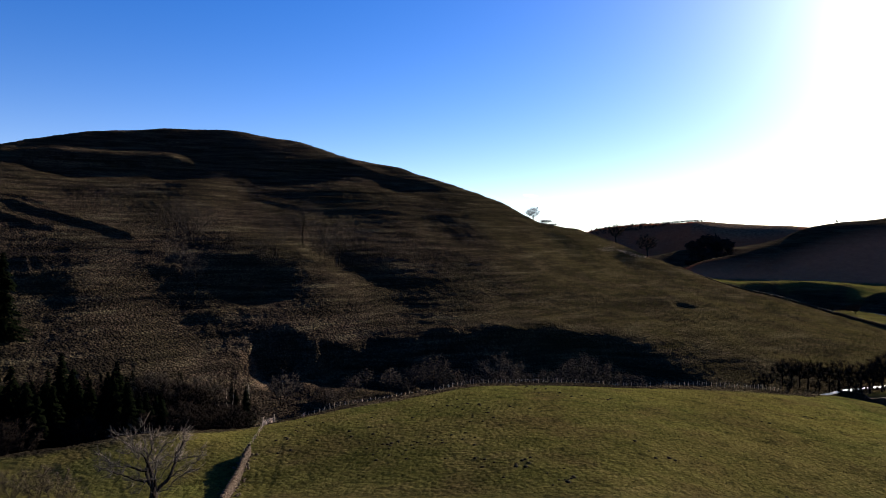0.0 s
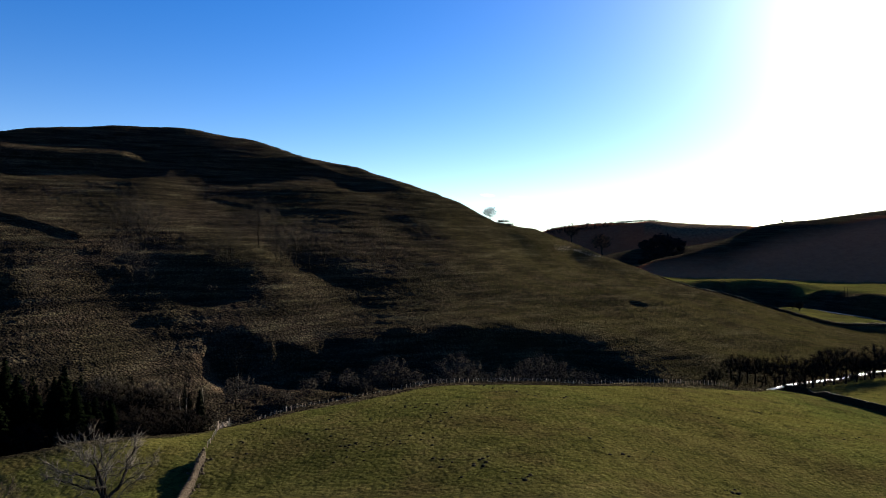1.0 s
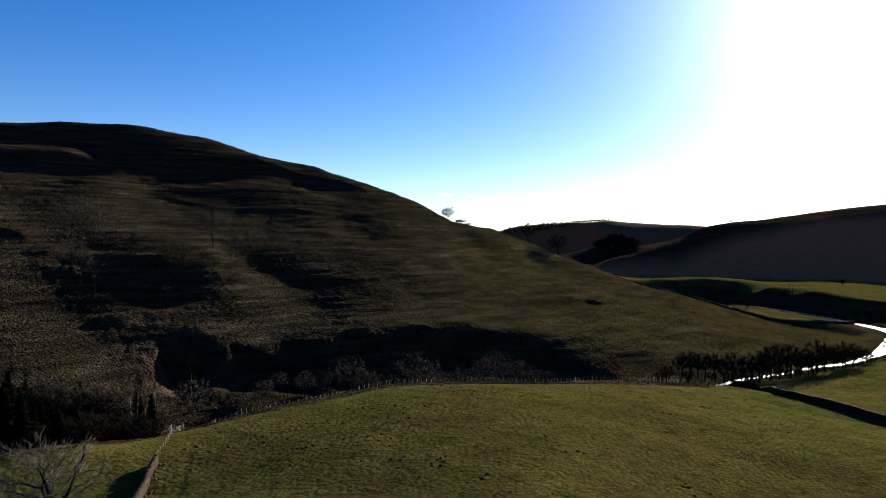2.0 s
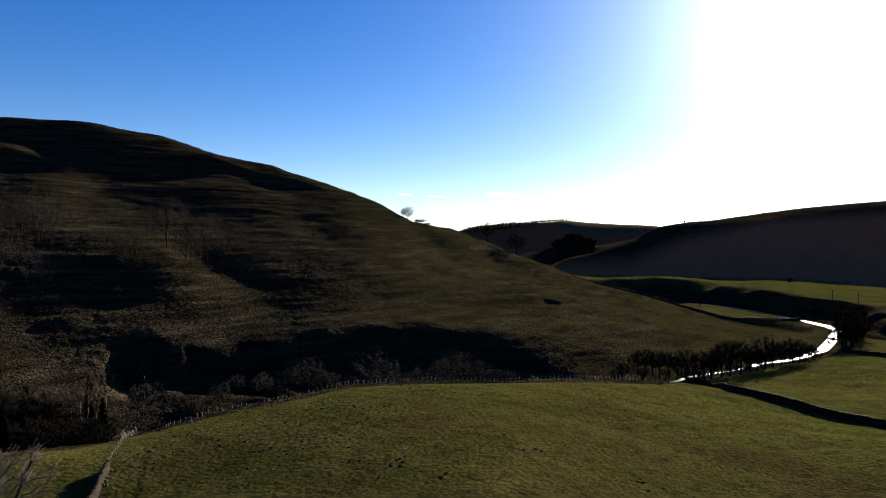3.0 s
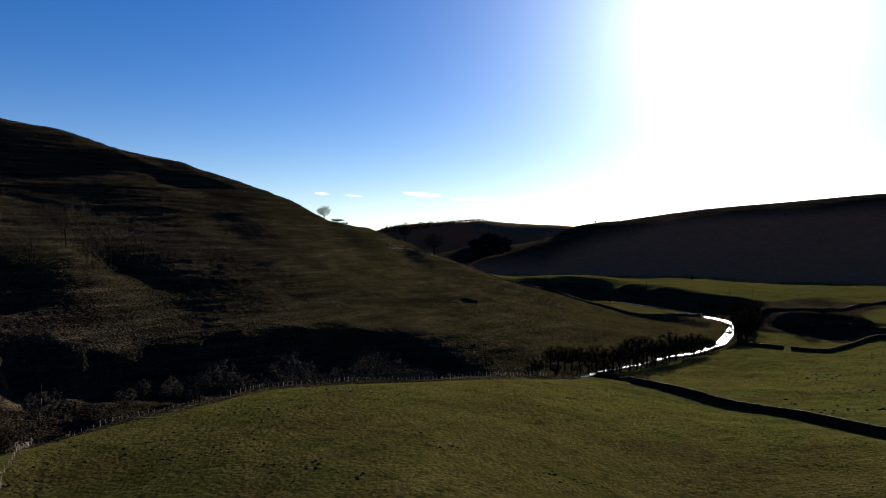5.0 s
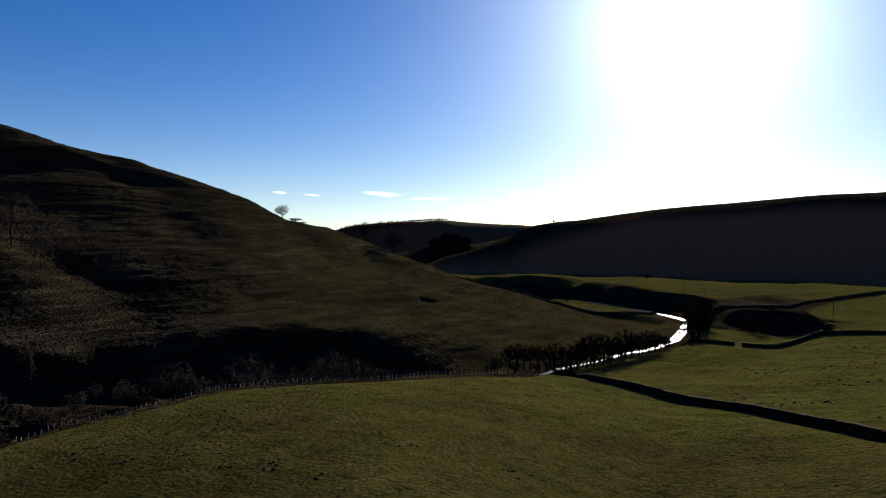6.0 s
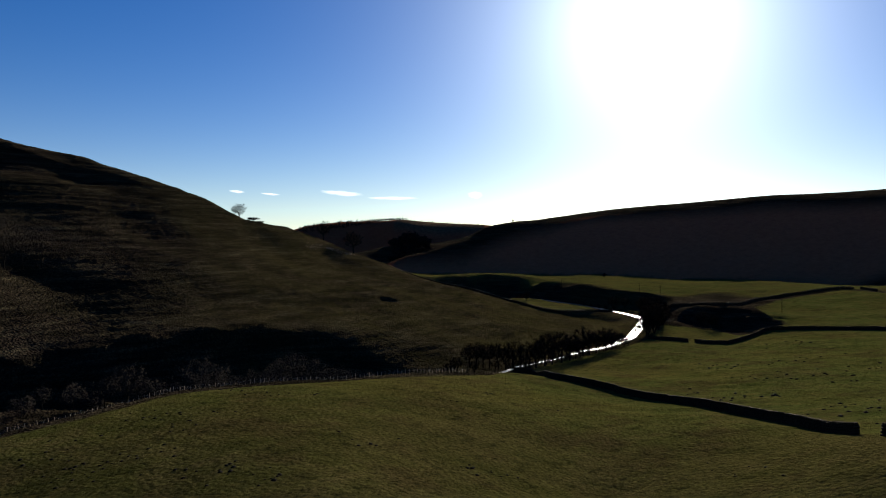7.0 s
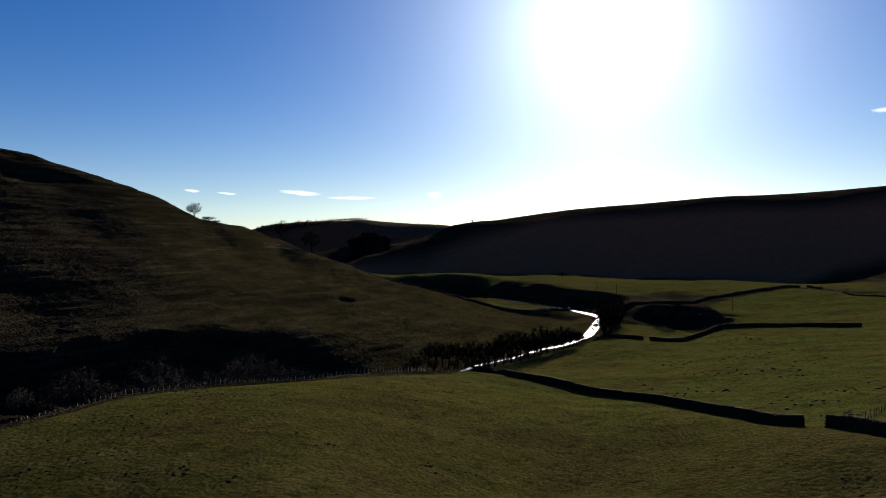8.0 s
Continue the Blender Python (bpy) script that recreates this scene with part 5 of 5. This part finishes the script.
def scatter(name, places, mat, label, category, seed, squash, lift=-0.03):
    """Mounds or stones at (x, y, radius), joined."""
    rng = random.Random(seed)
    z = ground_z(np.array([p[0] for p in places]), np.array([p[1] for p in places]))
    verts, faces = [], []
    for (x, y, r), g in zip(places, z):
        lump(rng, Vector((x, y, float(g) + lift)), r, squash, verts, faces)
    me = mesh_from(name, verts, faces)
    me.materials.append(mat)
    return tagged(new(name, me), label, category, kind="stuff")


MOLEHILLS = [
    (20, 144.8, 6, 4), (26, 138.3, 3, 1.5), (73.6, 136.7, 3, 1.5), (-0.4, 127.7, 9, 6), (5.8, 124.2, 4, 4), (-1.4, 108.2, 7, 4), (10.5, 124.7, 3, 2),
    (14.4, 86.1, 4, 1.5), (10.7, 91.6, 2, 1), (8.4, 93.5, 3, 2), (7, 88.1, 1, 0.5), (44.5, 85.5, 5, 4), (59.6, 126.7, 2, 2), (-25.8, 117.5, 4, 2),
    (-24.8, 125.1, 3, 2), (-4.3, 104.6, 5, 3), (-9.1, 105.3, 4, 3), (-26, 110.2, 2, 1), (33.8, 135.3, 2, 1), (-13.8, 115.7, 4, 4), (31.7, 96.3, 3, 3),
]
MOLEHILLS_EAST = [
    (75.2, 138.3, 4, 1.5), (45.5, 84.1, 3, 1), (49.6, 83.2, 1, 0.5), (58.8, 59.8, 3, 2), (238.8, 187.9, 6, 5), (182.9, 171.1, 8, 5),
    (126.9, 121.7, 5, 3), (140.5, 116.3, 6, 4), (169.4, 121.7, 8, 6), (146.8, 91.3, 8, 6), (128.8, 87, 8, 5), (116.5, 70.1, 6, 3),
    (163.3, 141.6, 8, 6), (201.9, 156.3, 8, 6), (195.1, 127.4, 6, 6), (132, 132.7, 4, 3), (74.7, 42.4, 4, 2), (79.3, 47.1, 2, 1), (86.6, 122.1, 5, 4),
    (79.1, 72.8, 3, 3), (76.7, 66.4, 3, 2),
]

rng = random.Random(91)
scatter("molehills", [(x + rng.gauss(0, s), y + rng.gauss(0, s), rng.uniform(0.12, 0.38)) for x, y, n, s in MOLEHILLS for _ in range(int(n * 2.6))], SOIL, "dark soil molehills scattered over the green pasture", "molehills", 92, 0.55)
scatter("meadow_molehills", [(x + rng.gauss(0, s), y + rng.gauss(0, s), rng.uniform(0.12, 0.3) * (2.0 if x > 100 else 1.0)) for x, y, n, s in MOLEHILLS_EAST for _ in range(int(n * 1.7))], SOIL, "dark soil molehills and tufts in the riverside meadow", "molehills", 93, 0.55)
rubble = [(p.x + rng.gauss(0, 0.75), p.y + rng.gauss(0, 0.75), rng.uniform(0.12, 0.34)) for p, w in resample(WEST_WALL, 0.16)]
scatter("wall_rubble", rubble, LIT_RUBBLE, "fallen stones strewn along a tumbled field wall", "stones", 95, 0.8)
SCREE_LINE = [
    (100.1, 433.6), (112.1, 448.3), (118.1, 450), (126.5, 453.4), (138, 456.6),
]

scree = [(p.x + rng.gauss(0, 1.2), p.y + rng.gauss(0, 1.6), rng.uniform(0.2, 0.5)) for p, w in resample(SCREE_LINE, 0.5)]
scatter("scree_stones", scree, PALE_STONE, "band of pale loose stones on the hill's shoulder", "stones", 94, 0.8)


rocks = [(-89.4 + rng.uniform(-4, 4), 456.2 + rng.uniform(-2, 2), rng.uniform(0.6, 1.3)) for _ in range(9)]
scatter("summit_rocks", rocks, SHADED_STONE, "dark gritstone rocks breaking the skyline of the hill", "stones", 96, 0.9)
# added stones that stand in for dark gaps in the water's glitter
riffle = [(p.x + rng.gauss(0, 1.1), p.y + rng.gauss(0, 1.1), rng.uniform(0.2, 0.55)) for p, w in resample(RIVER_LINE[10:16], 0.42)]
scatter("river_stones", riffle, SHADED_STONE, "dark stones added to break up the white glitter of the shallow river", "stones", 97, 1.6, 0.15)


# ---- thin clouds low over the far hills: flat glowing sheets turned to the camera ----
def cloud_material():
    m = bpy.data.materials.new("glowing_cloud")
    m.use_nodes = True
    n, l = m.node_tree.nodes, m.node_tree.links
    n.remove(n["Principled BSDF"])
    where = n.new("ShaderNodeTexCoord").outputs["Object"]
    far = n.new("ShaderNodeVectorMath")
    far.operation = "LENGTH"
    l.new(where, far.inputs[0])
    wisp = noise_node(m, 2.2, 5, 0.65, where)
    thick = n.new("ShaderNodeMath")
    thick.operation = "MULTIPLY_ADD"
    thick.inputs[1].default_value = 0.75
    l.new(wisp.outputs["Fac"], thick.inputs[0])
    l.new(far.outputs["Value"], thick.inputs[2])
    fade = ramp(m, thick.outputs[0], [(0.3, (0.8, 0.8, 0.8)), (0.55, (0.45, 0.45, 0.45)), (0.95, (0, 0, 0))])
    # emission paints in the sunlit white of the cloud
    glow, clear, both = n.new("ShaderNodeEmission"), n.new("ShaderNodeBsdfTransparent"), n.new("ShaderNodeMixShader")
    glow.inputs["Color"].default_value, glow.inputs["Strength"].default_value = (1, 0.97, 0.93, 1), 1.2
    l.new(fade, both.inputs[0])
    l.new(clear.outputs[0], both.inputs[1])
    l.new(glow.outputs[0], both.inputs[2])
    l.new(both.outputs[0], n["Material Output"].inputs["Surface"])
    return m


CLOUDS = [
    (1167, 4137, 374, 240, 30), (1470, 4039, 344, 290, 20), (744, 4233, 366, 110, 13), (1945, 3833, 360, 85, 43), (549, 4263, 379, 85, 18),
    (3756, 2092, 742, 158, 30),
]

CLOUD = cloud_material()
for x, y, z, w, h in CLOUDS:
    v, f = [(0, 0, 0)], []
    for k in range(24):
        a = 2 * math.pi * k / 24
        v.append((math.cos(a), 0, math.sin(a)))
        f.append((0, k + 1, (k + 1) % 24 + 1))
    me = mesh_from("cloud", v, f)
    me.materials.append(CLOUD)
    ob = tagged(new("cloud", me), "flat glowing sheet for a thin white streak of cloud low in the sky", "cloud", kind="structure")
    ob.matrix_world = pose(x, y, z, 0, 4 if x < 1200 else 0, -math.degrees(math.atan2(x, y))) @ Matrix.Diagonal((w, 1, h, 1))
